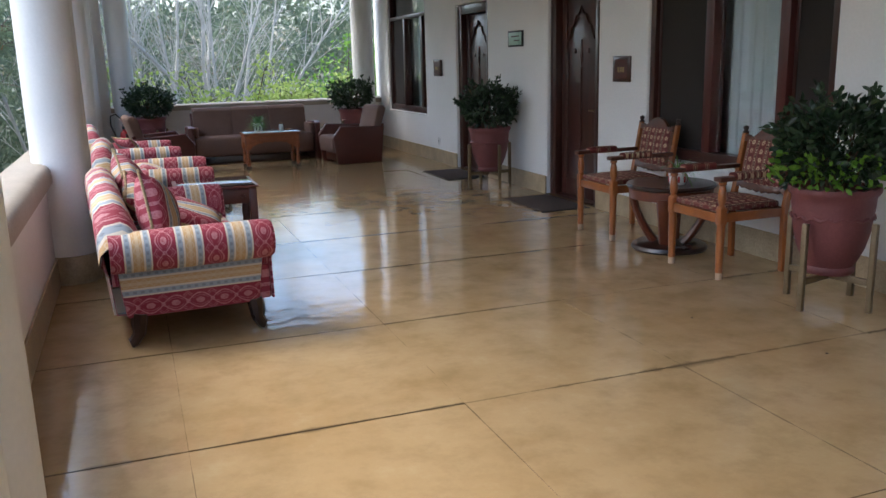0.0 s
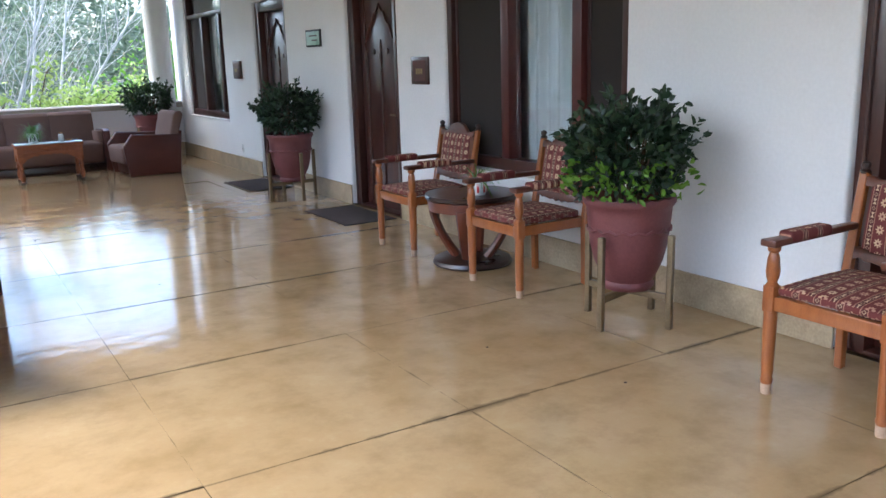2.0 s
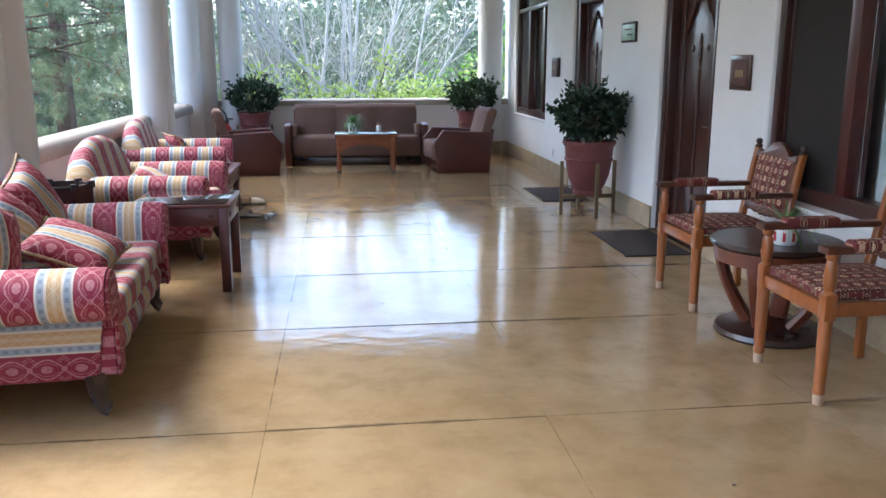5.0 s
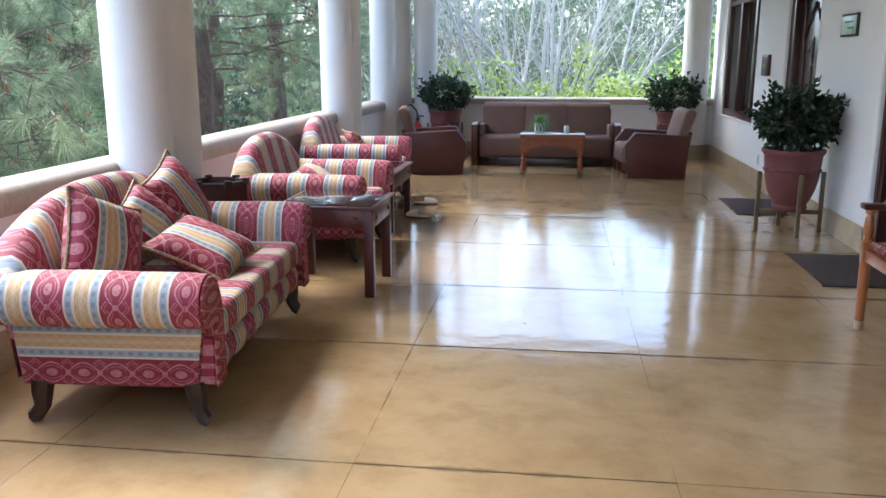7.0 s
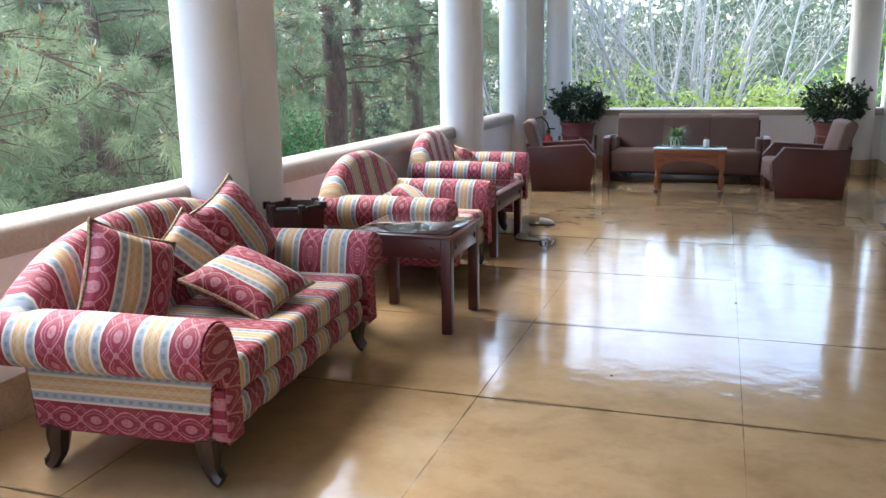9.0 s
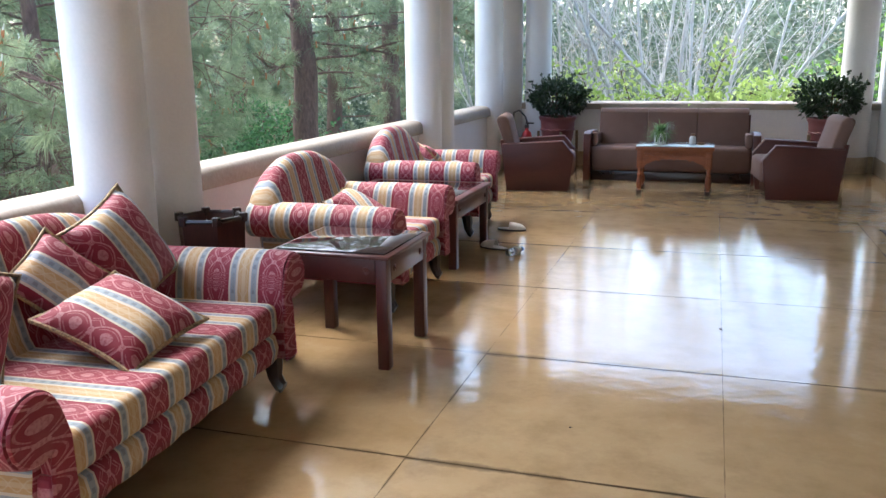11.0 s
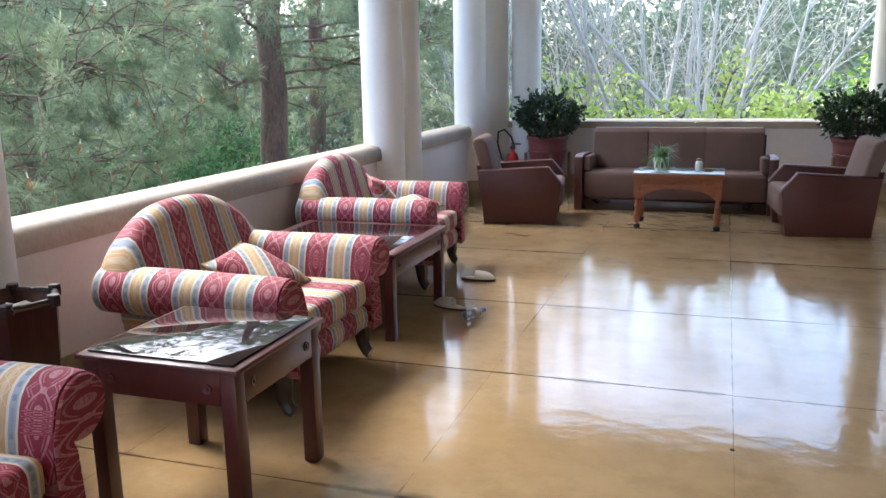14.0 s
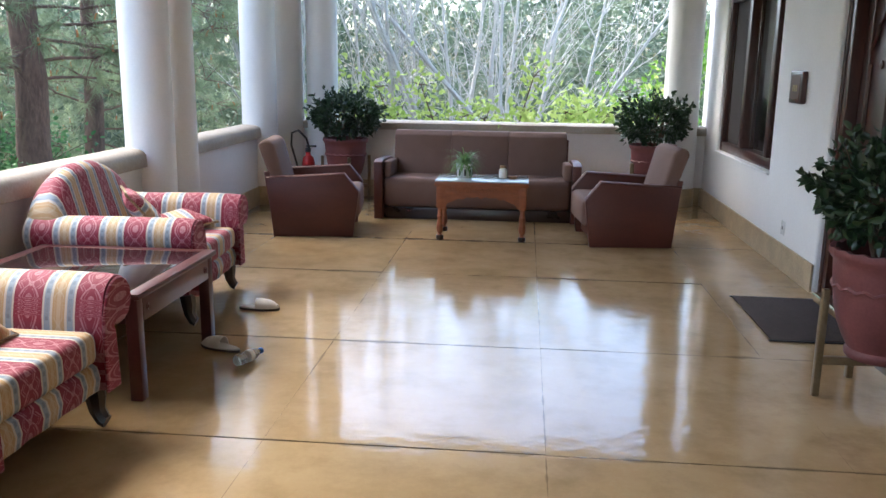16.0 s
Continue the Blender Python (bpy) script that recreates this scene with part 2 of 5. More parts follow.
def glass_mat():
    m, nt, b = nodes_of("clear_glass")
    b.inputs["Base Color"].default_value = (0.93, 0.97, 0.96, 1)
    b.inputs["Roughness"].default_value = 0.02
    b.inputs["Transmission Weight"].default_value = 1.0
    b.inputs["IOR"].default_value = 1.45
    return m


PLASTER = surf("white_plaster", (0.74, 0.73, 0.72), (0.83, 0.82, 0.81), 0.75, 1.3, 45, bumpy=0.12, dist=0.003)
COLUMN = surf("column_plaster", (0.76, 0.755, 0.75), (0.84, 0.835, 0.83), 0.6, 2.0, 60, bumpy=0.08, dist=0.002)
CAPSTONE = surf("parapet_stone", (0.29, 0.24, 0.18), (0.44, 0.385, 0.315), 0.5, 3.0, 50, bumpy=0.2, dist=0.004)
SKIRT = surf("ochre_skirting", (0.27, 0.205, 0.125), (0.52, 0.41, 0.26), 0.4, 5.0, 60, bumpy=0.1)
SLAB = floor_stone()
GROUT = surf("dark_joint", (0.14, 0.10, 0.055), (0.24, 0.175, 0.10), 0.8, 20, 120)
DOORWOOD = surf("dark_mahogany", (0.030, 0.010, 0.008), (0.075, 0.024, 0.016), 0.32, 3.0, 40, stretch=(6, 6, 0.6), coat=0.3, bumpy=0.1)
SCREEN = surf("dark_fly_screen", (0.016, 0.012, 0.010), (0.030, 0.023, 0.019), 0.85, 2, 300, bumpy=0.1)
REDWOOD = surf("red_mahogany", (0.062, 0.013, 0.011), (0.095, 0.022, 0.018), 0.36, 3.0, 50, stretch=(2, 2, 0.6), coat=0.12, bumpy=0.06)
BROWNWOOD = surf("lacquered_brown_wood", (0.062, 0.014, 0.009), (0.10, 0.024, 0.015), 0.45, 2.5, 50, stretch=(1, 1, 3), coat=0.0, bumpy=0.05)
HONEY = surf("honey_wood", (0.22, 0.062, 0.015), (0.38, 0.125, 0.03), 0.33, 4.0, 60, stretch=(5, 5, 0.8), coat=0.3, bumpy=0.08)
CARVED = surf("carved_brown_wood", (0.17, 0.048, 0.016), (0.32, 0.10, 0.034), 0.5, 9.0, 60, stretch=(1, 3, 3), coat=0.0, bumpy=0.25)
ARMWOOD = surf("dark_worn_arm_wood", (0.055, 0.017, 0.010), (0.14, 0.042, 0.020), 0.35, 6.0, 60, stretch=(1, 4, 4), coat=0.2, bumpy=0.1)
LEGWOOD = surf("warm_red_brown_wood", (0.085, 0.020, 0.010), (0.16, 0.040, 0.015), 0.35, 4.0, 60, stretch=(3, 3, 0.8), coat=0.2, bumpy=0.08)
CORD = surf("gold_dark_cord", (0.06, 0.025, 0.03), (0.46, 0.34, 0.17), 0.7, 70, 160, bumpy=0.4)
BLACKWOOD = surf("black_brown_wood", (0.016, 0.008, 0.006), (0.04, 0.018, 0.013), 0.3, 5, 60, coat=0.3, bumpy=0.08)
FOOTCAP = surf("pale_felt_tip", (0.38, 0.24, 0.15), (0.5, 0.36, 0.25), 0.8, 20, 100)
BRONZE = surf("bronze_painted_metal", (0.13, 0.09, 0.045), (0.22, 0.16, 0.09), 0.42, 8, 80, metal=0.35)
TERRA = surf("red_painted_clay", (0.115, 0.030, 0.031), (0.185, 0.056, 0.055), 0.55, 6, 70, bumpy=0.25, dist=0.004)
SOIL = surf("dark_soil", (0.02, 0.014, 0.01), (0.06, 0.04, 0.025), 0.95, 30, 120, bumpy=0.8, dist=0.01)
TAUPE = surf("taupe_upholstery", (0.135, 0.076, 0.058), (0.20, 0.122, 0.097), 0.88, 3, 260, bumpy=0.25, dist=0.0015)
MATT = surf("grey_brown_doormat", (0.03, 0.02, 0.018), (0.075, 0.055, 0.05), 0.95, 30, 250, bumpy=0.8, dist=0.004)
CURTAIN = surf("sheer_curtain", (0.55, 0.58, 0.60), (0.72, 0.75, 0.77), 0.9, 4, 90)
STRIPE = stripe_fabric()
KILIM = kilim_fabric()
GLASS = glass_mat()
PALEGLASS = surf("frosted_tabletop", (0.36, 0.44, 0.47), (0.5, 0.58, 0.6), 0.08, 3, 60, bumpy=0.01, rvar=0.02)
WHITECERAMIC = surf("white_ceramic", (0.72, 0.72, 0.7), (0.82, 0.82, 0.8), 0.25, 8, 60, bumpy=0.02)
CORK = surf("brown_cork", (0.2, 0.1, 0.05), (0.33, 0.18, 0.09), 0.8, 30, 120)
REDPAINT = surf("red_extinguisher_paint", (0.42, 0.015, 0.018), (0.55, 0.03, 0.03), 0.3, 6, 60, bumpy=0.02)
RUBBER = surf("black_rubber", (0.012, 0.012, 0.012), (0.03, 0.03, 0.03), 0.6, 10, 80)
WHITECLOTH = surf("white_towelling", (0.62, 0.58, 0.52), (0.78, 0.75, 0.7), 0.95, 20, 220, bumpy=0.4)
SOLE = surf("dark_slipper_sole", (0.05, 0.045, 0.04), (0.1, 0.09, 0.08), 0.8, 20, 100)
BLUEPL = surf("blue_plastic", (0.03, 0.10, 0.32), (0.05, 0.16, 0.42), 0.35, 20, 60, bumpy=0.02)
SIGNGREEN = surf("pale_green_sign", (0.30, 0.45, 0.36), (0.42, 0.56, 0.46), 0.3, 6, 60, bumpy=0.02)
PALEINK = surf("pale_lettering", (0.6, 0.62, 0.58), (0.7, 0.72, 0.68), 0.6, 20, 80, bumpy=0.02)
REDINK = surf("dull_gold_lettering", (0.22, 0.14, 0.05), (0.32, 0.21, 0.08), 0.5, 20, 80, bumpy=0.02)
BARK = surf("pine_bark", (0.085, 0.055, 0.045), (0.25, 0.165, 0.13), 0.95, 5, 26, bumpy=1.0, dist=0.03, stretch=(1, 1, 0.35))
PALEBARK = surf("pale_smooth_bark", (0.36, 0.34, 0.31), (0.60, 0.58, 0.54), 0.8, 5, 40, bumpy=0.3, dist=0.01, stretch=(1, 1, 0.5))
NEEDLE = leafy("pine_needles", (0.14, 0.195, 0.11), (0.42, 0.49, 0.28), 0.5, 0.4, 1.6)
CANDLE = surf("pale_new_shoot", (0.6, 0.62, 0.52), (0.75, 0.76, 0.66), 0.7, 40, 120)
CONE = surf("orange_pollen_cone", (0.34, 0.13, 0.05), (0.46, 0.20, 0.08), 0.7, 40, 120)
DARKLEAF = leafy("dark_glossy_leaf", (0.012, 0.028, 0.013), (0.045, 0.08, 0.034), 0.3, 0.2)
FRESHLEAF = leafy("fresh_green_leaf", (0.12, 0.26, 0.03), (0.24, 0.42, 0.06), 0.4, 0.45)
SHRUBLEAF = leafy("garden_shrub_leaf", (0.06, 0.16, 0.06), (0.15, 0.30, 0.12), 0.45, 0.4)
LIMELEAF = leafy("young_lime_leaf", (0.27, 0.38, 0.08), (0.48, 0.57, 0.18), 0.45, 0.5)
WOODLEAF = leafy("woodland_leaf", (0.05, 0.08, 0.05), (0.22, 0.27, 0.17), 0.55, 0.4, 0.35)
FERNLEAF = leafy("fern_leaf", (0.08, 0.19, 0.04), (0.22, 0.38, 0.10), 0.45, 0.35)
TWIGBROWN = surf("brown_twig", (0.06, 0.04, 0.025), (0.12, 0.08, 0.05), 0.9, 20, 80)
GROUND = surf("forest_floor", (0.035, 0.05, 0.02), (0.11, 0.09, 0.05), 0.95, 0.6, 12, bumpy=0.6, dist=0.03)


# ---- mesh tools ----
def mesh_of(name, bm, mat, smooth=False, angle=40):
    me = bpy.data.meshes.new(name)
    bmesh.ops.recalc_face_normals(bm, faces=bm.faces)
    bm.to_mesh(me)
    bm.free()
    me.materials.append(mat)
    if smooth:
        me.shade_smooth()
        me.set_sharp_from_angle(angle=radians(angle))
    return me


def part(name, bm, mat, parent=None, label="", smooth=True, angle=40, at=None):
    ob = new(name, mesh_of(name, bm, mat, smooth, angle))
    if at is not None:
        ob.matrix_basis = at
    if parent is not None:
        ob.parent = parent
    return tagged(ob, label)


def structure(name, bm, mat, label, smooth=False):
    return tagged(part(name, bm, mat, None, label, smooth), kind="structure")


def thing(name, x, y, z, rz, label, category, group=""):
    ob = new(name)
    ob.matrix_basis = pose(x, y, z, 0, 0, rz)
    ob.empty_display_size = 0.1
    return tagged(ob, label, category, group)


def box(x0, x1, y0, y1, z0, z1, bev=0.0, seg=2, bm=None):
    bm2 = bmesh.new()
    vs = [bm2.verts.new((x, y, z)) for x in (x0, x1) for y in (y0, y1) for z in (z0, z1)]
    for f in ((0, 1, 3, 2), (4, 6, 7, 5), (0, 4, 5, 1), (2, 3, 7, 6), (0, 2, 6, 4), (1, 5, 7, 3)):
        bm2.faces.new([vs[i] for i in f])
    if bev:
        bmesh.ops.bevel(bm2, geom=bm2.edges[:], offset=bev, segments=seg, affect='EDGES', profile=0.5)
    return join(bm, bm2) if bm else bm2


def join(bm, other):
    me = bpy.data.meshes.new("tmp")
    other.to_mesh(me)
    other.free()
    bm.from_mesh(me)
    bpy.data.meshes.remove(me)
    return bm


def lathe(profile, n=24, cx=0.0, cy=0.0, wave=None):
    """Turned shape from (radius, height) pairs about the upright axis."""
    bm = bmesh.new()
    rings = []
    for r, z in profile:
        ring = []
        for i in range(n):
            a = 2 * math.pi * i / n
            dr, dz = wave(r, z, a) if wave else (0, 0)
            ring.append(bm.verts.new((cx + (r + dr) * math.cos(a), cy + (r + dr) * math.sin(a), z + dz)))
        rings.append(ring)
    for a, b in zip(rings, rings[1:]):
        for i in range(n):
            bm.faces.new((a[i], a[(i + 1) % n], b[(i + 1) % n], b[i]))
    if profile[0][0] > 1e-4:
        bm.faces.new(rings[0][::-1])
    if profile[-1][0] > 1e-4:
        bm.faces.new(rings[-1])
    bmesh.ops.remove_doubles(bm, verts=bm.verts, dist=1e-5)
    return bm


def prism(poly, axis, a0, a1, bev=0.0, seg=2):
    """A flat outline of (p, q) pairs pushed along an axis; the pairs run over the two other axes in order."""
    bm = bmesh.new()

    def co(p, q, a):
        return {'x': (a, p, q), 'y': (p, a, q), 'z': (p, q, a)}[axis]
    lo = [bm.verts.new(co(p, q, a0)) for p, q in poly]
    hi = [bm.verts.new(co(p, q, a1)) for p, q in poly]
    bm.faces.new(lo)
    bm.faces.new(hi[::-1])
    k = len(poly)
    for i in range(k):
        bm.faces.new((lo[i], lo[(i + 1) % k], hi[(i + 1) % k], hi[i]))
    if bev:
        bmesh.ops.recalc_face_normals(bm, faces=bm.faces)
        bmesh.ops.bevel(bm, geom=bm.edges[:], offset=bev, segments=seg, affect='EDGES', profile=0.5)
    return bm


def sweep(pts, radii, n=8, flat=1.0):
    """A tube through points with a radius at each; capped."""
    bm = bmesh.new()
    pts = [Vector(p) for p in pts]
    rings = []
    side = None
    for i, p in enumerate(pts):
        d = (pts[min(i + 1, len(pts) - 1)] - pts[max(i - 1, 0)]).normalized()
        if side is None:
            side = d.cross(Vector((0, 0, 1)) if abs(d.z) < 0.9 else Vector((1, 0, 0))).normalized()
        side = (side - d * side.dot(d)).normalized()
        up = side.cross(d)
        rings.append([bm.verts.new(p + (side * math.cos(2 * math.pi * j / n) + up * math.sin(2 * math.pi * j / n) * flat) * radii[i]) for j in range(n)])
    for a, b in zip(rings, rings[1:]):
        for j in range(n):
            bm.faces.new((a[j], a[(j + 1) % n], b[(j + 1) % n], b[j]))
    bm.faces.new(rings[0][::-1])
    bm.faces.new(rings[-1])
    return bm


def setuv(bm, fn):
    bmesh.ops.recalc_face_normals(bm, faces=bm.faces)
    lay = bm.loops.layers.uv.new("UVMap")
    for f in bm.faces:
        for l in f.loops:
            l[lay].uv = fn(l.vert.co, f.normal)
    return bm


def raw_mesh(name, verts, faces, mat, parent=None, smooth=False):
    me = bpy.data.meshes.new(name)
    verts = np.asarray(verts, dtype=np.float32)
    faces = np.asarray(faces, dtype=np.int32)
    k = faces.shape[1]
    me.vertices.add(len(verts))
    me.vertices.foreach_set("co", verts.ravel())
    me.loops.add(faces.size)
    me.loops.foreach_set("vertex_index", faces.ravel())
    me.polygons.add(len(faces))
    me.polygons.foreach_set("loop_start", np.arange(0, faces.size, k, dtype=np.int32))
    me.update(calc_edges=True)
    me.materials.append(mat)
    if smooth:
        me.shade_smooth()
    ob = new(name, me)
    if parent is not None:
        ob.parent = parent
    return ob


# ---- structure ----
Y0, Y1 = -9.0, 16.72      # the veranda's two ends; the near one is unseen, set back for light
XL, CEIL = -5.12, 3.55    # inner face of the parapet, ceiling
XJ = [-5.12, -4.41, -3.18, -1.98, -0.75, 0.0]
YJ = [-9.0, -7.3, -6.0, -4.7, -3.4, -2.1, -0.76, 0.57, 1.9, 3.24, 4.57, 5.88, 7.25, 8.5, 9.87, 11.22, 12.88, 14.2, 15.5, 16.72]

structure("floor", box(XL, 0, Y0, Y1, -0.35, -0.012), GROUT, "dark joints and bed below polished ochre floor slabs")
structure("ceiling", box(-5.45, 0.35, Y0 - .2, Y1 + .33, CEIL, CEIL + .2), PLASTER, "plain white plastered veranda ceiling")
structure("ground", box(-400, 400, -400, 400, -2.7, -2.2), GROUND, "forest floor of earth and grass")
structure("wall_base", box(XL - .26, 0.3, Y0, Y1 + .26, -2.2, -0.36), PLASTER, "plain white plastered wall under the veranda")


def wall_grid(x0, x1, ys, zs, solid):
    """An upright wall along y, with openings where solid() says no."""
    bm = bmesh.new()
    vert = {}

    def vt(x, j, k):
        key = (x, j, k)
        if key not in vert:
            vert[key] = bm.verts.new((x, ys[j], zs[k]))
        return vert[key]

    def full(j, k):
        return 0 <= j < len(ys) - 1 and 0 <= k < len(zs) - 1 and solid((ys[j] + ys[j + 1]) / 2, (zs[k] + zs[k + 1]) / 2)
    for j in range(len(ys) - 1):
        for k in range(len(zs) - 1):
            if not full(j, k):
                continue
            for x in (x0, x1):
                bm.faces.new((vt(x, j, k), vt(x, j + 1, k), vt(x, j + 1, k + 1), vt(x, j, k + 1)))
            for dj, dk, a, b in ((-1, 0, (j, k), (j, k + 1)), (1, 0, (j + 1, k), (j + 1, k + 1)), (0, -1, (j, k), (j + 1, k)), (0, 1, (j, k + 1), (j + 1, k + 1))):
                if not full(j + dj, k + dk):
                    bm.faces.new((vt(x0, *a), vt(x1, *a), vt(x1, *b), vt(x0, *b)))
    bmesh.ops.recalc_face_normals(bm, faces=bm.faces)
    bmesh.ops.dissolve_limit(bm, angle_limit=0.01, verts=bm.verts, edges=bm.edges)
    sharp = [e for e in bm.edges if len(e.link_faces) == 2 and e.calc_face_angle(0) > 1]
    bmesh.ops.bevel(bm, geom=sharp, offset=0.022, segments=3, affect='EDGES', profile=0.5)
    return bm


DOORS = ((2.98, 4.11), (8.76, 9.88), (11.58, 12.73))
DOORTOP = 2.32
WINDOWS = ((5.69, 7.90, 0.64), (14.07, 16.10, 0.72))
WINTOP = 2.75
_ys = sorted([Y0] + [v for d in DOORS for v in d] + [v for w in WINDOWS for v in w[:2]] + [Y1 + .26])


def east_solid(y, z):
    return not (any(a < y < b and z < DOORTOP for a, b in DOORS) or any(a < y < b and s < z < WINTOP for a, b, s in WINDOWS))


structure("wall_east", wall_grid(0, 0.3, _ys, [0, 0.64, 0.72, DOORTOP, WINTOP, CEIL], east_solid), PLASTER, "white plastered wall with doors and windows", True)
# unseen near end: assumed parapet, kept low so sky light comes in
structure("wall_south", box(XL - .26, 0.3, Y0 - .2, Y0, -.36, 0.9), PLASTER, "unseen white parapet added at the near end, low to let light in")
structure("wall_rooms", box(1.5, 1.6, Y0, Y1, 0, CEIL), PLASTER, "plain wall inside the dim guest rooms")
structure("floor_rooms", box(0.3, 1.5, Y0, Y1, -.2, 0.0), GROUT, "dark floor of the dim guest rooms")
structure("ceiling_rooms", box(0.36, 1.6, Y0, Y1 + .2, CEIL, CEIL + .2), PLASTER, "plain ceiling of the dim guest rooms")
structure("wall_rooms_north", box(0.3, 1.5, Y1, Y1 + .2, 0, CEIL), PLASTER, "plain wall inside the dim guest rooms")
structure("wall_rooms_south", box(0.3, 1.5, Y0, Y0 + .2, 0, CEIL), PLASTER, "plain wall inside the dim guest rooms")

# skirting along the east wall, between the doors
_edges = [Y0] + [v for d in DOORS for v in d] + [Y1]
for a, b in zip(_edges[::2], _edges[1::2]):
    structure("baseboard", box(-0.018, -0.001, a + .005, b - .005, 0, 0.21, 0.004), SKIRT, "ochre stone skirting along the white wall")

# parapets with rounded stone caps


def cap(poly_axis, a0, a1, c, z0, z1, wdt):
    """A stone coping with rounded upper edges along an axis."""
    pts = []
    for i in range(9):
        t = math.pi * i / 8
        pts.append((c + wdt * math.copysign(abs(math.cos(t)) ** 0.55, math.cos(t)), z0 + .045 + (z1 - z0 - .045) * abs(math.sin(t)) ** 0.6))
    pts = [(c + wdt, z0)] + pts + [(c - wdt, z0)]
    return prism(pts, poly_axis, a0, a1)


structure("wall_west", box(XL - .22, XL, Y0, Y1 + .22, -.35, 0.765), PLASTER, "white plastered veranda parapet")
structure("parapet_cap_west", cap('y', Y0, Y1 + .25, XL - .105, 0.765, 0.908, .155), CAPSTONE, "rounded pale stone coping on the parapet", True)
structure("wall_north", box(XL + .002, 0.0, Y1, Y1 + .22, -.35, 0.825), PLASTER, "white plastered parapet at the veranda end")
structure("parapet_cap_north", cap('x', XL + .06, -0.002, Y1 + .105, 0.825, 0.935, .155), CAPSTONE, "rounded pale stone coping on the parapet", True)
structure("baseboard_west", box(XL + .001, XL + .017, Y0, Y1, 0, 0.21, 0.004), SKIRT, "ochre stone skirting along the parapet")
structure("baseboard_north", box(XL + .02, -.02, Y1 - .017, Y1 - .001, 0, 0.21, 0.004), SKIRT, "ochre stone skirting along the end parapet")
structure("beam_west", box(XL - .24, XL + .28, Y0, Y1 + .2, 3.28, CEIL - .003), PLASTER, "white plastered beam on the columns")
structure("beam_north", box(XL + .283, 0, Y1 - .2, Y1 + .2, 3.28, CEIL - .003), PLASTER, "white plastered beam on the columns")


def column(x, y, r):
    c = thing("column", x, y, 0, 0, "round white plastered column with an ochre base band", "column", "veranda columns")
    part("shaft", lathe([(r, 0.0), (r, 0.6), (r * .995, 1.6), (r * .985, 3.28)], 40), COLUMN, c)
    part("base_band", lathe([(r + .012, 0.0), (r + .012, 0.2), (r + .004, 0.212)], 40), SKIRT, c, "ochre stone band")


for x, y, r in ((-5.02, 7.962, .192), (-5.02, 8.388, .192), (-5.12, 13.154, .193), (-5.12, 13.628, .193), (-5.14, 16.06, .2), (-5.10, 16.70, .3),
                (-4.57, 16.75, .19), (-0.30, 16.75, .205), (-4.96, 2.76, .192), (-4.96, 3.19, .192), (-5.02, -2.4, .192), (-5.02, -1.96, .192), (-5.02, -7.6, .192), (-5.02, -7.16, .192)):
    column(x, y, r)


# ---- doors and windows ----
def door(y0, y1):
    d = thing("door", 0.13, (y0 + y1) / 2, 0, 0, "closed dark mahogany door with carved arched panel in its frame", "door", "guest room doors")
    w = (y1 - y0) / 2 - .003
    for s in (-1, 1):
        part("jamb", box(-.09, .12, min(s * w, s * (w - .13)), max(s * w, s * (w - .13)), 0, DOORTOP - .003, .008), DOORWOOD, d)
        part("jamb_bead", sweep([(-.095, s * (w - .05), 0.02), (-.095, s * (w - .05), DOORTOP - .06)], [.014, .014], 8), DOORWOOD, d)
    part("head", box(-.09, .12, -w + .132, w - .132, DOORTOP - .13, DOORTOP - .003, .008), DOORWOOD, d)
    part("threshold", box(-.1, .12, -w + .132, w - .132, 0.001, .025, .006), DOORWOOD, d)
    lw = w - .14
    leaf = part("leaf", box(0.0, .05, -lw, lw, .03, DOORTOP - .14, .006), DOORWOOD, d)
    for s in (-1, 1):
        part("stile", box(-.014, -.001, min(s * lw, s * (lw - .1)), max(s * lw, s * (lw - .1)), .03, DOORTOP - .14, .005), DOORWOOD, leaf)
    part("bottom_rail", box(-.014, -.001, -lw + .101, lw - .101, .03, .22, .005), DOORWOOD, leaf)
    iw = lw - .1
    # pointed, lobed arch moulding with hanging carved drops
    pts = []
    for i in range(25):
        t = -1 + 2 * i / 24
        pts.append((-.012, t * iw, 1.72 + .36 * (1 - abs(t) ** 1.4) - .04 * abs(math.sin(3 * math.pi * t))))
    part("arch_moulding", sweep(pts, [.011] * 25, 8), DOORWOOD, leaf)
    for s in (-.45, .45):
        part("carved_boss", lathe([(.03, -.004), (.026, .008), (.012, .012), (.001, .013)], 14), DOORWOOD, leaf, at=pose(-.001, s * iw, 1.62, 0, -90, 0))
    part("carved_flame", lathe([(.002, 1.46), (.014, 1.52), (.024, 1.58), (.012, 1.62), (.018, 1.66), (.004, 1.74)], 12, -.004, 0), DOORWOOD, leaf)
    part("centre_bead", sweep([(-.006, 0, .24), (-.006, 0, 1.45)], [.012, .012], 8), DOORWOOD, leaf)
    for s in (-1, 1):
        part("panel_bead", sweep([(-.006, s * iw * .94, .25), (-.006, s * iw * .94, 1.62)], [.01, .01], 8), DOORWOOD, leaf)
    part("door_handle", sweep([(-.014, -lw + .05, 1.0), (-.06, -lw + .05, 1.0), (-.065, -lw + .15, 1.0)], [.012, .012, .009], 8), BRONZE, leaf, "dull brass lever handle")
    return d


for a, b in DOORS:
    door(a, b)


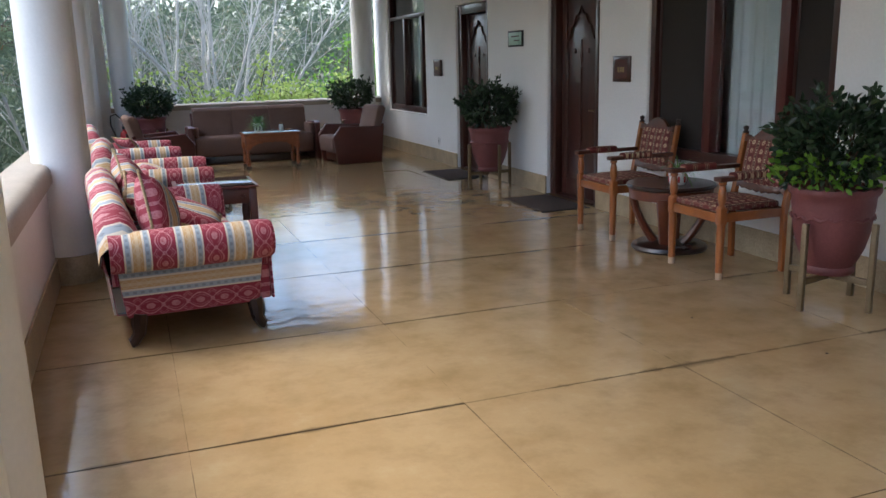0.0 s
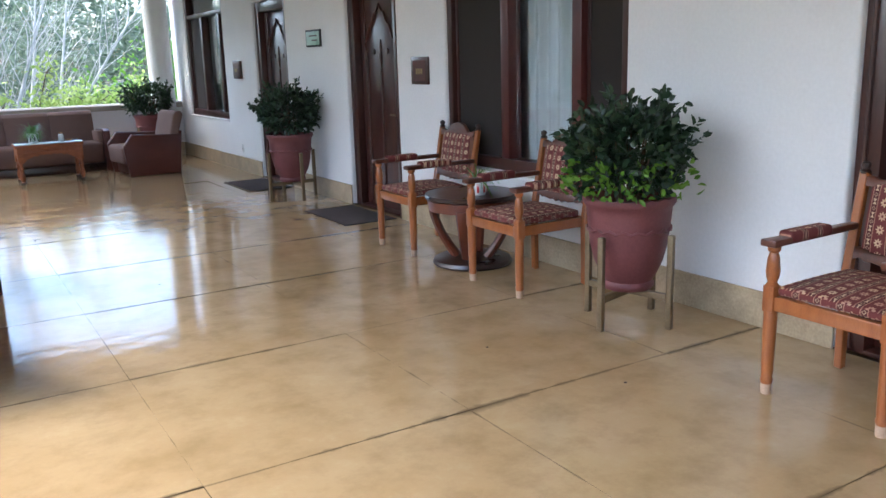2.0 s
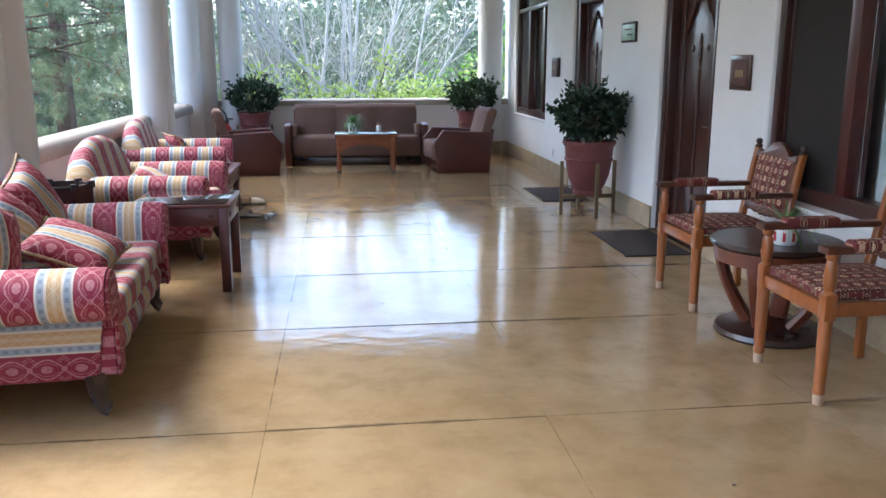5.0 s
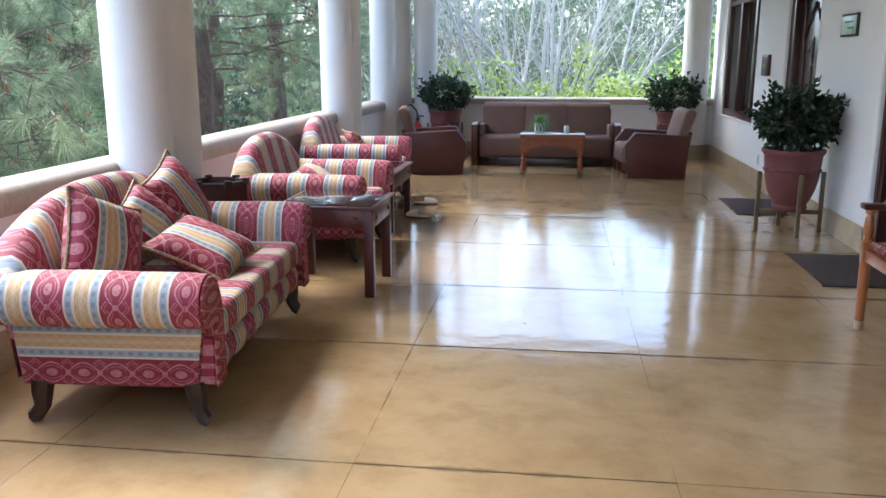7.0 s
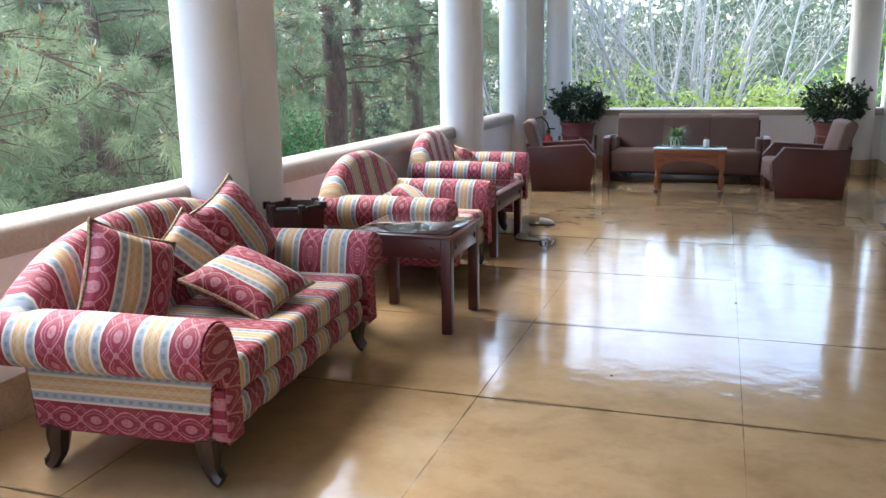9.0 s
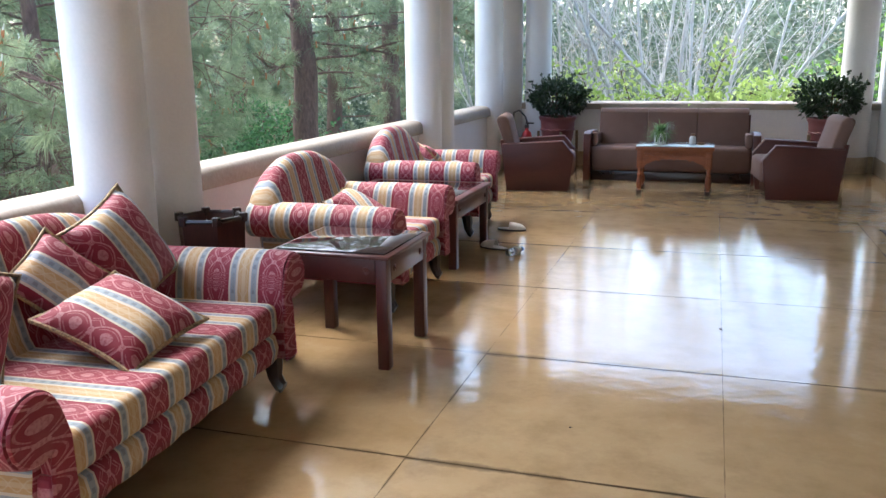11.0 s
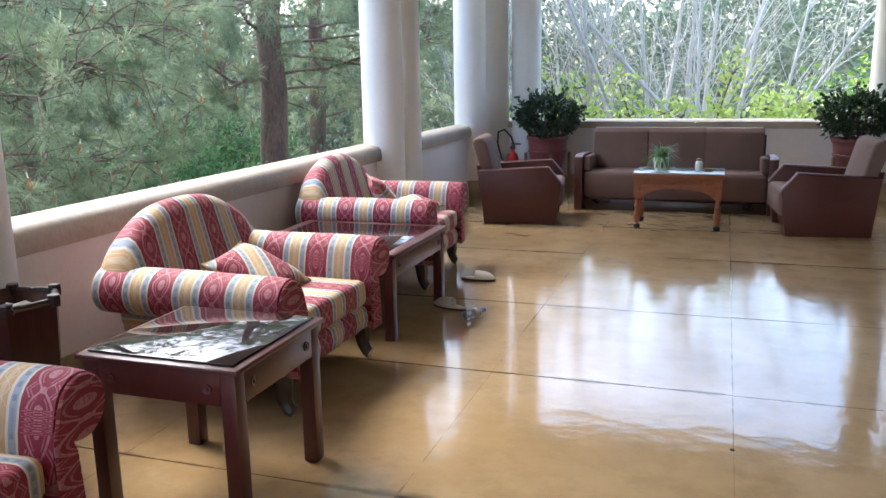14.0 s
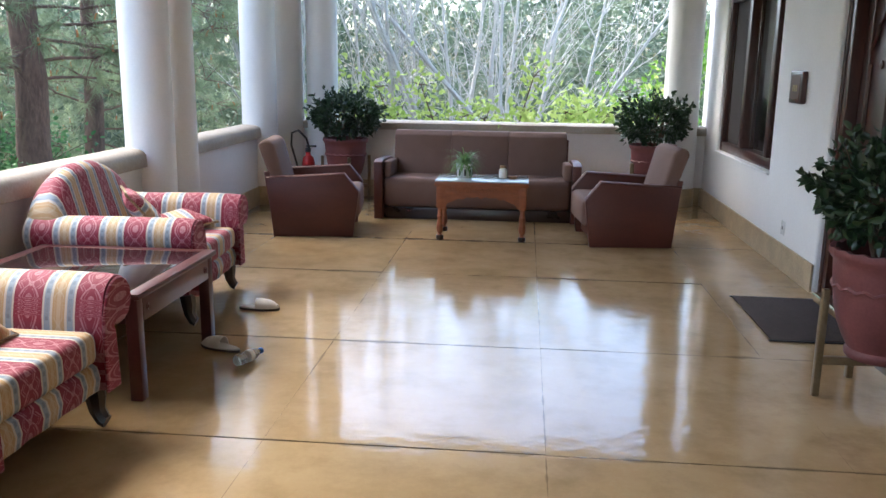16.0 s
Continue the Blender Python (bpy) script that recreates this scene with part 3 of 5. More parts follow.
def curtain(y0, y1, z0, z1, x, amp, folds):
    bm = bmesh.new()
    n = folds * 8
    cols = []
    for i in range(n + 1):
        y = y0 + (y1 - y0) * i / n
        dx = amp * math.sin(2 * math.pi * i / 8) + amp * .5 * math.sin(i * .37)
        cols.append([bm.verts.new((x + dx * (1 if k else .6), y, z)) for k, z in enumerate((z1, (z0 + z1) / 2, z0))])
    for a, b in zip(cols, cols[1:]):
        for k in range(2):
            bm.faces.new((a[k], b[k], b[k + 1], a[k + 1]))
    c = thing("curtain", 0, 0, 0, 0, "pale grey sheer curtain hanging behind the window glass", "curtain")
    part("cloth", bm, CURTAIN, c)


def window(name, y0, y1, z0, z1, bars, kinds, bar_mat):
    """bars: the panes' borders from y0 to y1; kinds: what fills each pane."""
    w = new(name)
    tagged(w, "dark mahogany window frame with glass and fly screens", "window", "", "structure")
    e = .003
    fw = .075
    part("window_frame", box(.03, .16, y0 + e, y0 + fw, z0 + e, z1 - e, .008), DOORWOOD, w)
    part("window_frame", box(.03, .16, y1 - fw, y1 - e, z0 + e, z1 - e, .008), DOORWOOD, w)
    part("window_frame", box(.032, .158, y0 + fw, y1 - fw, z0 + e, z0 + .10, .008), DOORWOOD, w)
    part("window_frame", box(.032, .158, y0 + fw, y1 - fw, z1 - .08, z1 - e, .008), DOORWOOD, w)
    tr = 2.27
    part("transom", box(.034, .156, y0 + fw, y1 - fw, tr, tr + .06, .006), DOORWOOD, w)
    for y in bars[1:-1]:
        part("mullion", box(.02, .15, y - .05, y + .05, z0 + .101, tr - .001, .008), bar_mat, w)
    for a, b, k in zip(bars, bars[1:], kinds):
        lo, hi = max(a + .051, y0 + fw), min(b - .051, y1 - fw)
        if k == "screen":
            part("fly_screen", box(.085, .09, lo, hi, z0 + .1, tr), SCREEN, w, "dark fly screen")
            part("screen_frame", box(.075, .1, lo, lo + .03, z0 + .1, tr, .003), DOORWOOD, w)
            part("screen_frame", box(.075, .1, hi - .03, hi, z0 + .1, tr, .003), DOORWOOD, w)
        g = part("pane", box(.105, .111, lo, hi, z0 + .1, tr), GLASS, w)
        g.visible_shadow = False
    g = part("pane", box(.105, .111, y0 + fw, y1 - fw, tr + .06, z1 - .08), GLASS, w)
    g.visible_shadow = False
    return w


window("window_1", 5.69, 7.90, .64, WINTOP, [5.69, 6.20, 7.05, 7.90], ["screen", "glass", "screen"], REDWOOD)
curtain(5.80, 7.0, .66, 2.7, .21, .02, 9)
window("window_2", 14.07, 16.10, .72, WINTOP, [14.07, 14.32, 15.22, 16.10], ["screen", "glass", "screen"], DOORWOOD)
curtain(14.2, 15.0, .74, 2.7, .21, .02, 7)
structure("window_sill_near", box(-.055, .028, 5.62, 7.97, .606, .638, .006), PLASTER, "white window sill above the chairs", True)
structure("window_sill", box(-.02, .03, 14.05, 16.12, .695, .719, .006), PLASTER, "thin white window sill", True)


# ---- seating with striped covers ----
def arch(y, half, lo, hi):
    return lo + (hi - lo) * max(0.0, 1 - abs(y / half) ** 2.3) ** 0.55


def scroll_seat(name, x, y, rz, half, label, category, group, short=0.0):
    """A scroll-arm seat facing +x: half is half the distance between its legs."""
    s = thing(name, x, y, 0, rz, label, category, group)
    ya = half + .055
    stripe = .055 if half > .6 else .2
    for sg in (-1, 1):
        # outer side below the arm: horizontal stripes
        prof = [(-.44 + short, .18), (.41, .18), (.43, .34), (.45, .47), (-.47 + short, .47), (-.46 + short, .34)]
        side = setuv(prism(prof, 'y', sg * (half - .06), sg * (half + .03), .014, 2), lambda c, n: (c.z - .175, c.x) if abs(n.y) > .5 else (0.05, c.z))
        part("side_panel", side, STRIPE, s)
        # rolled arm in one sweep from the seat over the roll: stripes go round it
        rim = [(half - .09, .36), (half - .088, .44), (half - .08, .52)]
        for k in range(19):
            a = radians(165 - 285 * k / 18)
            rim.append((ya + .119 * math.cos(a), .565 + .115 * math.sin(a)))
        rim += [(half + .005, .455), (half - .015, .36)]
        bm = bmesh.new()
        m = 16
        rings = []
        for i in range(m + 1):
            t = i / m
            sw = 1 + .018 * math.sin(8 * t + 2 * sg) - .05 * max(0, (t - .93) / .07) ** 2
            rings.append([bm.verts.new((-.50 + short + (.985 - short) * t, sg * (ya + (py - ya) * sw), .565 + (pz - .565) * sw)) for py, pz in rim])
        n = len(rim)
        for a, c in zip(rings, rings[1:]):
            for q in range(n):
                bm.faces.new((a[q], a[(q + 1) % n], c[(q + 1) % n], c[q]))
        bm.faces.new(rings[0])
        bm.faces.new(rings[-1])
        setuv(bm, lambda c, nn: (c.x + .18, math.atan2(c.z - .565, (c.y - sg * ya) * sg) * .115) if abs(nn.x) < .7 else (.062 + (c.y - sg * ya) * .2, c.z))
        part("arm_roll", bm, STRIPE, s, angle=60)
        # red scroll facing with piping, running down to the leg
        pts = [(sg * (half + .03), .19), (sg * (half + .015), .44)]
        for k in range(13):
            a = radians(-120 + 285 * k / 12)
            pts.append((sg * (ya + .108 * math.cos(a)), .565 + .104 * math.sin(a)))
        pts += [(sg * (half - .08), .5), (sg * (half - .085), .19)]
        face = setuv(prism(pts, 'x', .4855, .5, .006, 1), lambda c, nn: (.062 + (c.y - sg * ya) * .3, c.z * 1.3))
        part("scroll_facing", face, STRIPE, s, "red damask facing")
        inner = setuv(box(.30, .485, min(sg * (half - .06), sg * (half + .012)), max(sg * (half - .06), sg * (half + .012)), .19, .40, .01, 1), lambda c, nn: (.06, c.z))
        part("arm_base", inner, STRIPE, s)
    w = half - .09
    seat = box(-.30, .475, -w, w, .33, .475, .04, 4)
    for v in seat.verts:
        if v.co.z > .42:
            v.co.z += .02 * (1 - (v.co.y / w) ** 4) * (1 - ((v.co.x - .08) / .4) ** 4) + .004 * math.sin(14 * v.co.y)
    part("seat_cushion", setuv(seat, lambda c, nn: (c.y + stripe, c.x if abs(nn.z) > .5 else c.z)), STRIPE, s, angle=60)
    n = max(8, int(w * 2 / .05))
    bm = bmesh.new()
    cols = []
    for i in range(n + 1):
        yy = -w + 2 * w * i / n
        pf = .012 * abs(math.sin(math.pi * i / 4))
        cols.append([bm.verts.new((xx + (pf if k in (1, 2, 3) else 0), yy, zz)) for k, (xx, zz) in enumerate(((.42, .335), (.45, .31), (.462, .26), (.45, .205), (.42, .18), (-.40, .18), (-.40, .335)))])
    for a, b in zip(cols, cols[1:]):
        for k in range(7):
            bm.faces.new((a[k], b[k], b[(k + 1) % 7], a[(k + 1) % 7]))
    bm.faces.new(cols[0])
    bm.faces.new(cols[-1])
    part("front_border", setuv(bm, lambda c, nn: (c.y + stripe, c.z)), STRIPE, s, angle=60)
    # arched back, rolled over at the top
    hw = half + .14
    m = 30
    bm = bmesh.new()
    cols = []
    for i in range(m + 1):
        yy = -hw * .985 + 2 * hw * .985 * i / m
        h = arch(yy, hw, .56, .945)
        sh = .10 * abs(yy / hw) ** 3
        back = short * .6
        prof = ((-.20, .40), (-.26, .47 + (h - .60) * .12), (-.31, .47 + (h - .47) * .5), (-.355, h - .055), (-.385, h - .018), (-.425, h), (-.475, h - .012),
                (-.515, h - .05), (-.525, h - .10), (-.50, h - .16), (-.475, .40), (-.455, .19), (-.36, .19))
        cols.append([bm.verts.new((px + back + sh * (.6 if k < 6 else .1), max(-half + .02, min(half - .02, yy)) if pz < .5 else yy, max(pz, .185))) for k, (px, pz) in enumerate(prof)])
    k = len(prof)
    for a, b in zip(cols, cols[1:]):
        for j in range(k):
            bm.faces.new((a[j], b[j], b[(j + 1) % k], a[(j + 1) % k]))
    part("backrest", setuv(bm, lambda c, nn: (c.y + stripe + .25 * c.y * max(0, c.z - .5), c.z)), STRIPE, s, angle=60)
    for lx, dx in ((.395, .035), (-.385 + short, -.045)):
        for sg in (-1, 1):
            ly = sg * (half - .005)
            leg = sweep([(lx - dx * .3, ly, .20), (lx - dx * .1, ly, .14), (lx, ly, .08), (lx + dx * .7, ly, .035), (lx + dx * 1.15, ly, .027)], [.050, .046, .036, .033, .031], 8)
            part("leg", leg, BLACKWOOD, s, "dark curved wooden leg")
    return s


def pillow(x, y, z, rx, ry, rz, size, label, fab_turn=0.0, thick=.075, spin=0.0):
    n = 12
    bm = bmesh.new()

    def pt(i, j, sgn):
        u, v = -1 + 2 * i / n, -1 + 2 * j / n
        t = thick * max(0.0, (1 - abs(u) ** 3.0) * (1 - abs(v) ** 3.0)) ** 0.55
        pin = 1 - .10 * (1 - abs(u) ** 2) * abs(v) ** 6, 1 - .10 * (1 - abs(v) ** 2) * abs(u) ** 6
        return (u * size * pin[1], v * size * pin[0], sgn * t + .008 * math.sin(3 * u + 5 * v) * (1 - u * u) * (1 - v * v))
    grid = {}
    for sgn in (1, -1):
        for i in range(n + 1):
            for j in range(n + 1):
                if sgn == -1 and (i in (0, n) or j in (0, n)):
                    grid[(sgn, i, j)] = grid[(1, i, j)]
                else:
                    grid[(sgn, i, j)] = bm.verts.new(pt(i, j, sgn))
        for i in range(n):
            for j in range(n):
                q = [grid[(sgn, i, j)], grid[(sgn, i + 1, j)], grid[(sgn, i + 1, j + 1)], grid[(sgn, i, j + 1)]]
                bm.faces.new(q if sgn == 1 else q[::-1])
    ca, sa = math.cos(fab_turn), math.sin(fab_turn)
    setuv(bm, lambda c, nn: (c.x * ca + c.y * sa + .24, -c.x * sa + c.y * ca))
    p = thing("cushion", 0, 0, 0, 0, label, "cushion", "scatter cushions")
    p.matrix_basis = pose(x, y, z, rx, ry, rz) @ pose(0, 0, 0, 0, 0, spin)
    part("cover", bm, STRIPE, p, angle=70)
    e = [(-size, -size), (size, -size), (size, size), (-size, size), (-size, -size)]
    rim = []
    for (a, b), (c, d) in zip(e, e[1:]):
        for k in range(8):
            t = k / 8
            bow = 1 - .10 * (1 - (2 * t - 1) ** 2)
            px, py = a + (c - a) * t, b + (d - b) * t
            rim.append((px * (bow if abs(a - c) < 1e-6 else 1), py * (bow if abs(b - d) < 1e-6 else 1), 0))
    rim.append(rim[0])
    part("piping", sweep(rim, [.009] * len(rim), 6), CORD, p, "twisted gold and dark cord")
    return p


scroll_seat("sofa", -4.345, 6.885, 3.8, .80, "three-seat scroll-arm sofa in red, blue and gold striped damask", "sofa", "striped seating", .105)
scroll_seat("armchair", -4.335, 9.485, -1, .435, "scroll-arm armchair in red, blue and gold striped damask", "armchair", "striped seating")
scroll_seat("armchair", -4.525, 11.76, 3.5, .435, "scroll-arm armchair in striped damask beside the parapet", "armchair", "striped seating")

pillow(-4.40, 6.36, .72, 0, 76, -14, .205, "striped damask cushion standing against the sofa back", 1.57, .10, -24)
pillow(-4.49, 6.93, .72, 0, 62, -25, .15, "small striped cushion tilted on the sofa", 1.57, .07, 40)
pillow(-4.52, 7.36, .73, 0, 66, -2, .235, "striped cushion leaning in the sofa corner", 1.57, .10, 20)
pillow(-4.19, 6.92, .585, 0, 24, -25, .225, "striped cushion lying on the sofa seat", 1.57, .08, 24)
pillow(-4.30, 9.46, .565, 4, 27, 8, .215, "striped cushion slumped in the armchair", .8, .075)
pillow(-4.52, 11.72, .62, 0, 52, 30, .2, "striped cushion slumped in the armchair", 0.2, .06)
pillow(-4.38, 11.98, .53, 5, 10, -20, .16, "small striped cushion lying in the armchair", 1.2, .05)


# ---- low tables between the seats ----
def end_table(name, x0, x1, y0, y1, h, label, leg=.062, inlay=True):
    cx, cy = (x0 + x1) / 2, (y0 + y1) / 2
    a, b = (x1 - x0) / 2, (y1 - y0) / 2
    t = thing(name, cx, cy, 0, 0, label, "table", "red mahogany side tables")
    top = part("tabletop", box(-a - .02, a + .02, -b - .02, b + .02, h - .028, h - .008, .006), REDWOOD, t)
    for s in (-1, 1) if inlay else ():
        part("top_rim", box(min(s * (a + .02), s * (a - .05)), max(s * (a + .02), s * (a - .05)), -b - .02, b + .02, h - .008, h, .003), REDWOOD, top)
        part("top_rim", box(-a + .051, a - .051, min(s * (b + .02), s * (b - .05)), max(s * (b + .02), s * (b - .05)), h - .008, h, .003), REDWOOD, top)
    e = .052 if inlay else .012
    part("glass_top", box(-a + e, a - e, -b + e, b - e, h - .0075, h + .001, .002), DARKGLASS, t, "dark reflecting glass plate")
    for sx in (-1, 1):
        for sy in (-1, 1):
            xx, yy = sx * (a - leg / 2), sy * (b - leg / 2)
            part("leg", box(xx - leg / 2, xx + leg / 2, yy - leg / 2, yy + leg / 2, 0, h - .029, .006), REDWOOD, t)
    for s in (-1, 1):
        part("apron", box(-a + leg, a - leg, min(s * b, s * (b - .02)), max(s * b, s * (b - .02)), h - .15, h - .029, .004), REDWOOD, t)
        part("apron", box(min(s * a, s * (a - .02)), max(s * a, s * (a - .02)), -b + leg, b - leg, h - .15, h - .029, .004), REDWOOD, t)
    for s in (-1, 1):
        for q in (-1, 1):
            yy = q * (b - leg - .05)
            part("rosette", lathe([(.020, -.002), (.018, .005), (.009, .002), (.006, .007), (.001, .008)], 12), REDWOOD, t, at=pose(s * (a + .0005), yy, h - .09, 0, 90 * s, 0))
            part("rosette", lathe([(.020, -.002), (.018, .005), (.009, .002), (.006, .007), (.001, .008)], 12), REDWOOD, t, at=pose(q * (a - leg - .05), s * (b + .0005), h - .09, -90 * s, 0, 0))
    return t


DARKGLASS = surf("dark_glass_over_wood", (0.020, 0.012, 0.012), (0.035, 0.02, 0.02), 0.018, 3, 40, bumpy=0.0, rvar=0.006)
end_table("side_table", -4.205, -3.585, 8.11, 8.72, .605, "square red mahogany side table with a glass top", inlay=False)
end_table("side_table", -4.86, -3.86, 10.19, 11.13, .53, "large low red mahogany table with a glass top")


def waste_bin(x, y):
    b = thing("waste_bin", x, y, 0, 12, "hexagonal dark wooden ash bin with pale stub sand", "bin")
    n = 6

    def ring(r, z):
        return [(r * math.cos(2 * math.pi * i / n), r * math.sin(2 * math.pi * i / n), z) for i in range(n)]
    bm = bmesh.new()
    rs = [[bm.verts.new(p) for p in ring(r, z)] for r, z in ((.15, 0), (.19, .72), (.165, .72), (.16, .62))]
    for a, c in zip(rs, rs[1:]):
        for i in range(n):
            bm.faces.new((a[i], a[(i + 1) % n], c[(i + 1) % n], c[i]))
    bm.faces.new(rs[0][::-1])
    bm.faces.new(rs[-1])
    part("body", bm, DOORWOOD, b, smooth=False)
    part("sand", lathe([(.15, .645), (.13, .672), (.05, .69), (.001, .688)], 18, wave=lambda r, z, a: (0, .012 * math.sin(5 * a + 40 * r))), WHITECLOTH, b, "pale grey sand with stubs")
    for i in range(n):
        a, c = ring(.18, .72)[i], ring(.18, .72)[(i + 1) % n]
        part("rim", sweep([a, c], [.014, .014], 6), BLACKWOOD, b)
        part("corner_block", lathe([(.001, .70), (.024, .70), (.026, .705), (.026, .742), (.022, .746), (.001, .747)], 6, a[0], a[1]), BLACKWOOD, b, smooth=False)


waste_bin(-4.655, 8.25)


# ---- brown lounge group ----
def lounge_chair(x, y, rz, label):
    """Faces local +x; panel arms with cut corners."""
    c = thing("lounge_chair", x, y, 0, rz, label, "armchair", "brown lounge seating")
    pan = [(-.365, 0.0), (.375, 0.0), (.43, .42), (.30, .585), (-.42, .545)]
    for s in (-1, 1):
        a = part("arm_panel", prism(pan, 'y', s * .34, s * .40, .008, 2), BROWNWOOD, c)
        part("arm_edge", sweep([(-.42, s * .37, .548), (.30, s * .37, .588), (.43, s * .37, .424)], [.032, .032, .03], 6, .4), BROWNWOOD, a)
    seat = box(-.28, .42, -.335, .335, .17, .43, .045, 4)
    for v in seat.verts:
        if v.co.x > .3:
            v.co.x += .03 * math.cos((v.co.z - .3) * 9)
    part("seat_cushion", seat, TAUPE, c, angle=60)
    bk = prism([(-.22, .36), (-.34, .36), (-.50, .84), (-.47, .885), (-.40, .89), (-.35, .85)], 'y', -.335, .335, .03, 3)
    part("backrest", bk, TAUPE, c, angle=60)
    part("base_rail", box(-.30, .33, -.335, .335, .03, .165, .008), BROWNWOOD, c)
    for sy in (-1, 1):
        part("back_post", prism([(-.37, 0), (-.33, 0), (-.40, .60), (-.45, .60)], 'y', sy * .30, sy * .335, .004, 1), BROWNWOOD, c)
    return c


lounge_chair(-4.11, 14.555, 8, "brown wooden lounge chair with taupe cushions facing the table")
lounge_chair(-1.165, 14.51, 186, "brown wooden lounge chair with taupe cushions near the wall")


def lounge_sofa(x, y):
    s = thing("lounge_sofa", x, y, 0, 0, "long brown wooden sofa with taupe upholstery before the parapet", "sofa", "brown lounge seating")
    W = 1.07
    pan = [(0, 0.0), (.76, 0.0), (.80, .56), (.64, .60), (.10, .625), (-.02, .60)]
    for sg in (-1, 1):
        part("arm_panel", prism([(p, q) for p, q in pan], 'x', sg * (W - .09), sg * W, .008, 2), BROWNWOOD, s)
        part("arm_pad", prism([(.05, .437), (.60, .437), (.60, .585), (.08, .605)], 'x', sg * (W - .17), sg * (W - .092), .02, 3), TAUPE, s)
    seat = box(-W + .093, W - .093, .02, .62, .12, .435, .05, 4)
    for v in seat.verts:
        if v.co.y < .2 and v.co.z < .35:
            v.co.y += (.35 - v.co.z) * .18
    part("seat_cushion", seat, TAUPE, s, angle=60)
    part("base_rail", box(-W + .091, W - .091, .07, .74, .0, .118, .006), BLACKWOOD, s)
    for k in range(3):
        x0 = -W + .13 + k * (2 * W - .26) / 3
        part("back_cushion", prism([(.50, .40), (.68, .40), (.80, .86), (.74, .89), (.66, .885), (.60, .84)], 'x', x0, x0 + (2 * W - .26) / 3 - .0005, .012, 3), TAUPE, s, angle=60)
    part("back_panel", box(-W + .1, W - .1, .81, .83, .05, .80, .005), BROWNWOOD, s)


lounge_sofa(-2.59, 15.19)


def coffee_table(x, y):
    t = thing("coffee_table", x, y, 0, 0, "carved brown wooden coffee table with a pale glass top", "table")
    a, b, h = .43, .26, .56
    part("tabletop", box(-a, a, -b, b, h - .05, h - .012, .006), CARVED, t)
    part("glass_top", box(-a + .004, a - .004, -b + .004, b - .004, h - .0115, h, .003), PALEGLASS, t, "pale blue-grey glass plate")
    prof = [(.001, 0), (.026, .004), (.034, .02), (.030, .045), (.017, .06), (.029, .085), (.034, .11), (.031, .15), (.021, .19), (.023, .21), (.031, .225), (.021, .245), (.022, .30)]
    for sx in (-1, 1):
        for sy in (-1, 1):
            lg = part("leg", lathe(prof, 16, sx * (a - .05), sy * (b - .05)), CARVED, t)
            part("foot", lathe([(.001, -.001), (.029, .003), (.037, .02), (.033, .046), (.018, .052)], 14, sx * (a - .05), sy * (b - .05)), BLACKWOOD, lg, "dark turned foot")
            part("leg_block", box(sx * (a - .05) - .034, sx * (a - .05) + .034, sy * (b - .05) - .034, sy * (b - .05) + .034, .30, h - .041, .006), CARVED, lg)
    for s in (-1, 1):
        for long in (True, False):
            L = (a if long else b) - .082
            pts = [(-L, h - .042), (-L, h - .25)]
            for i in range(21):
                u = -1 + 2 * i / 20
                pts.append((u * L * .97, h - .25 + .085 * (1 - abs(u) ** 3) + .020 * abs(math.sin(4 * math.pi * u))))
            pts += [(L, h - .25), (L, h - .042)]
            ap = part("carved_apron", prism(pts, 'y' if long else 'x', s * ((b if long else a) - .018), s * ((b if long else a) - .05)), CARVED, t, smooth=False)
            if long:
                for k in range(11):
                    u = -L * .88 + 1.76 * L * k / 10
                    part("rosette", lathe([(.026, -.004), (.022, .009), (.011, .003), (.008, .012), (.001, .013)], 10), CARVED, ap, at=pose(u, s * (b - .017), h - .095, -90 * s, 0, 0))


coffee_table(-2.485, 14.42)


# ---- plants ----
def leaf_cloud(pos, dirs, length, width, rng, fold=.25):
    """Folded leaves: six points and two faces each."""
    n = len(pos)
    d = dirs / np.maximum(np.linalg.norm(dirs, axis=1, keepdims=True), 1e-6)
    side = np.cross(d, rng.normal(size=(n, 3)))
    side /= np.maximum(np.linalg.norm(side, axis=1, keepdims=True), 1e-6)
    up = np.cross(side, d)
    L = (length * rng.uniform(.7, 1.25, n))[:, None]
    W = (width * rng.uniform(.75, 1.2, n))[:, None]
    lift = fold * W
    bend = -.12 * L
    v = np.stack([pos, pos + d * L * .33 + side * W * .42 + up * lift, pos + d * L * .72 + side * W * .36 + up * (lift * .7 + bend * .5), pos + d * L + up * bend,
                  pos + d * L * .72 - side * W * .36 + up * (lift * .7 + bend * .5), pos + d * L * .33 - side * W * .42 + up * lift], axis=1).reshape(-1, 3)
    base = (np.arange(n) * 6)[:, None]
    f = np.concatenate([base + np.array([[0, 1, 2, 3]]), base + np.array([[0, 3, 4, 5]])])
    return v, f


def bush_points(rng, n, rad, zc, zr, inner=.55):
    """Points in an uneven dome with outward directions."""
    a = rng.uniform(0, 2 * math.pi, n)
    ct = rng.uniform(-.85, 1, n)
    st = np.sqrt(1 - ct ** 2)
    lobes = 1 + .14 * np.sin(3 * a + 1.3) + .10 * np.sin(5 * a + 4 * ct) + .08 * np.sin(9 * a + 7 * ct)
    r = rng.uniform(inner, 1, n) ** .6 * lobes
    out = np.stack([np.cos(a) * st, np.sin(a) * st, ct], 1)
    p = out * r[:, None] * np.array([rad, rad, zr]) + np.array([0, 0, zc])
    return p, out


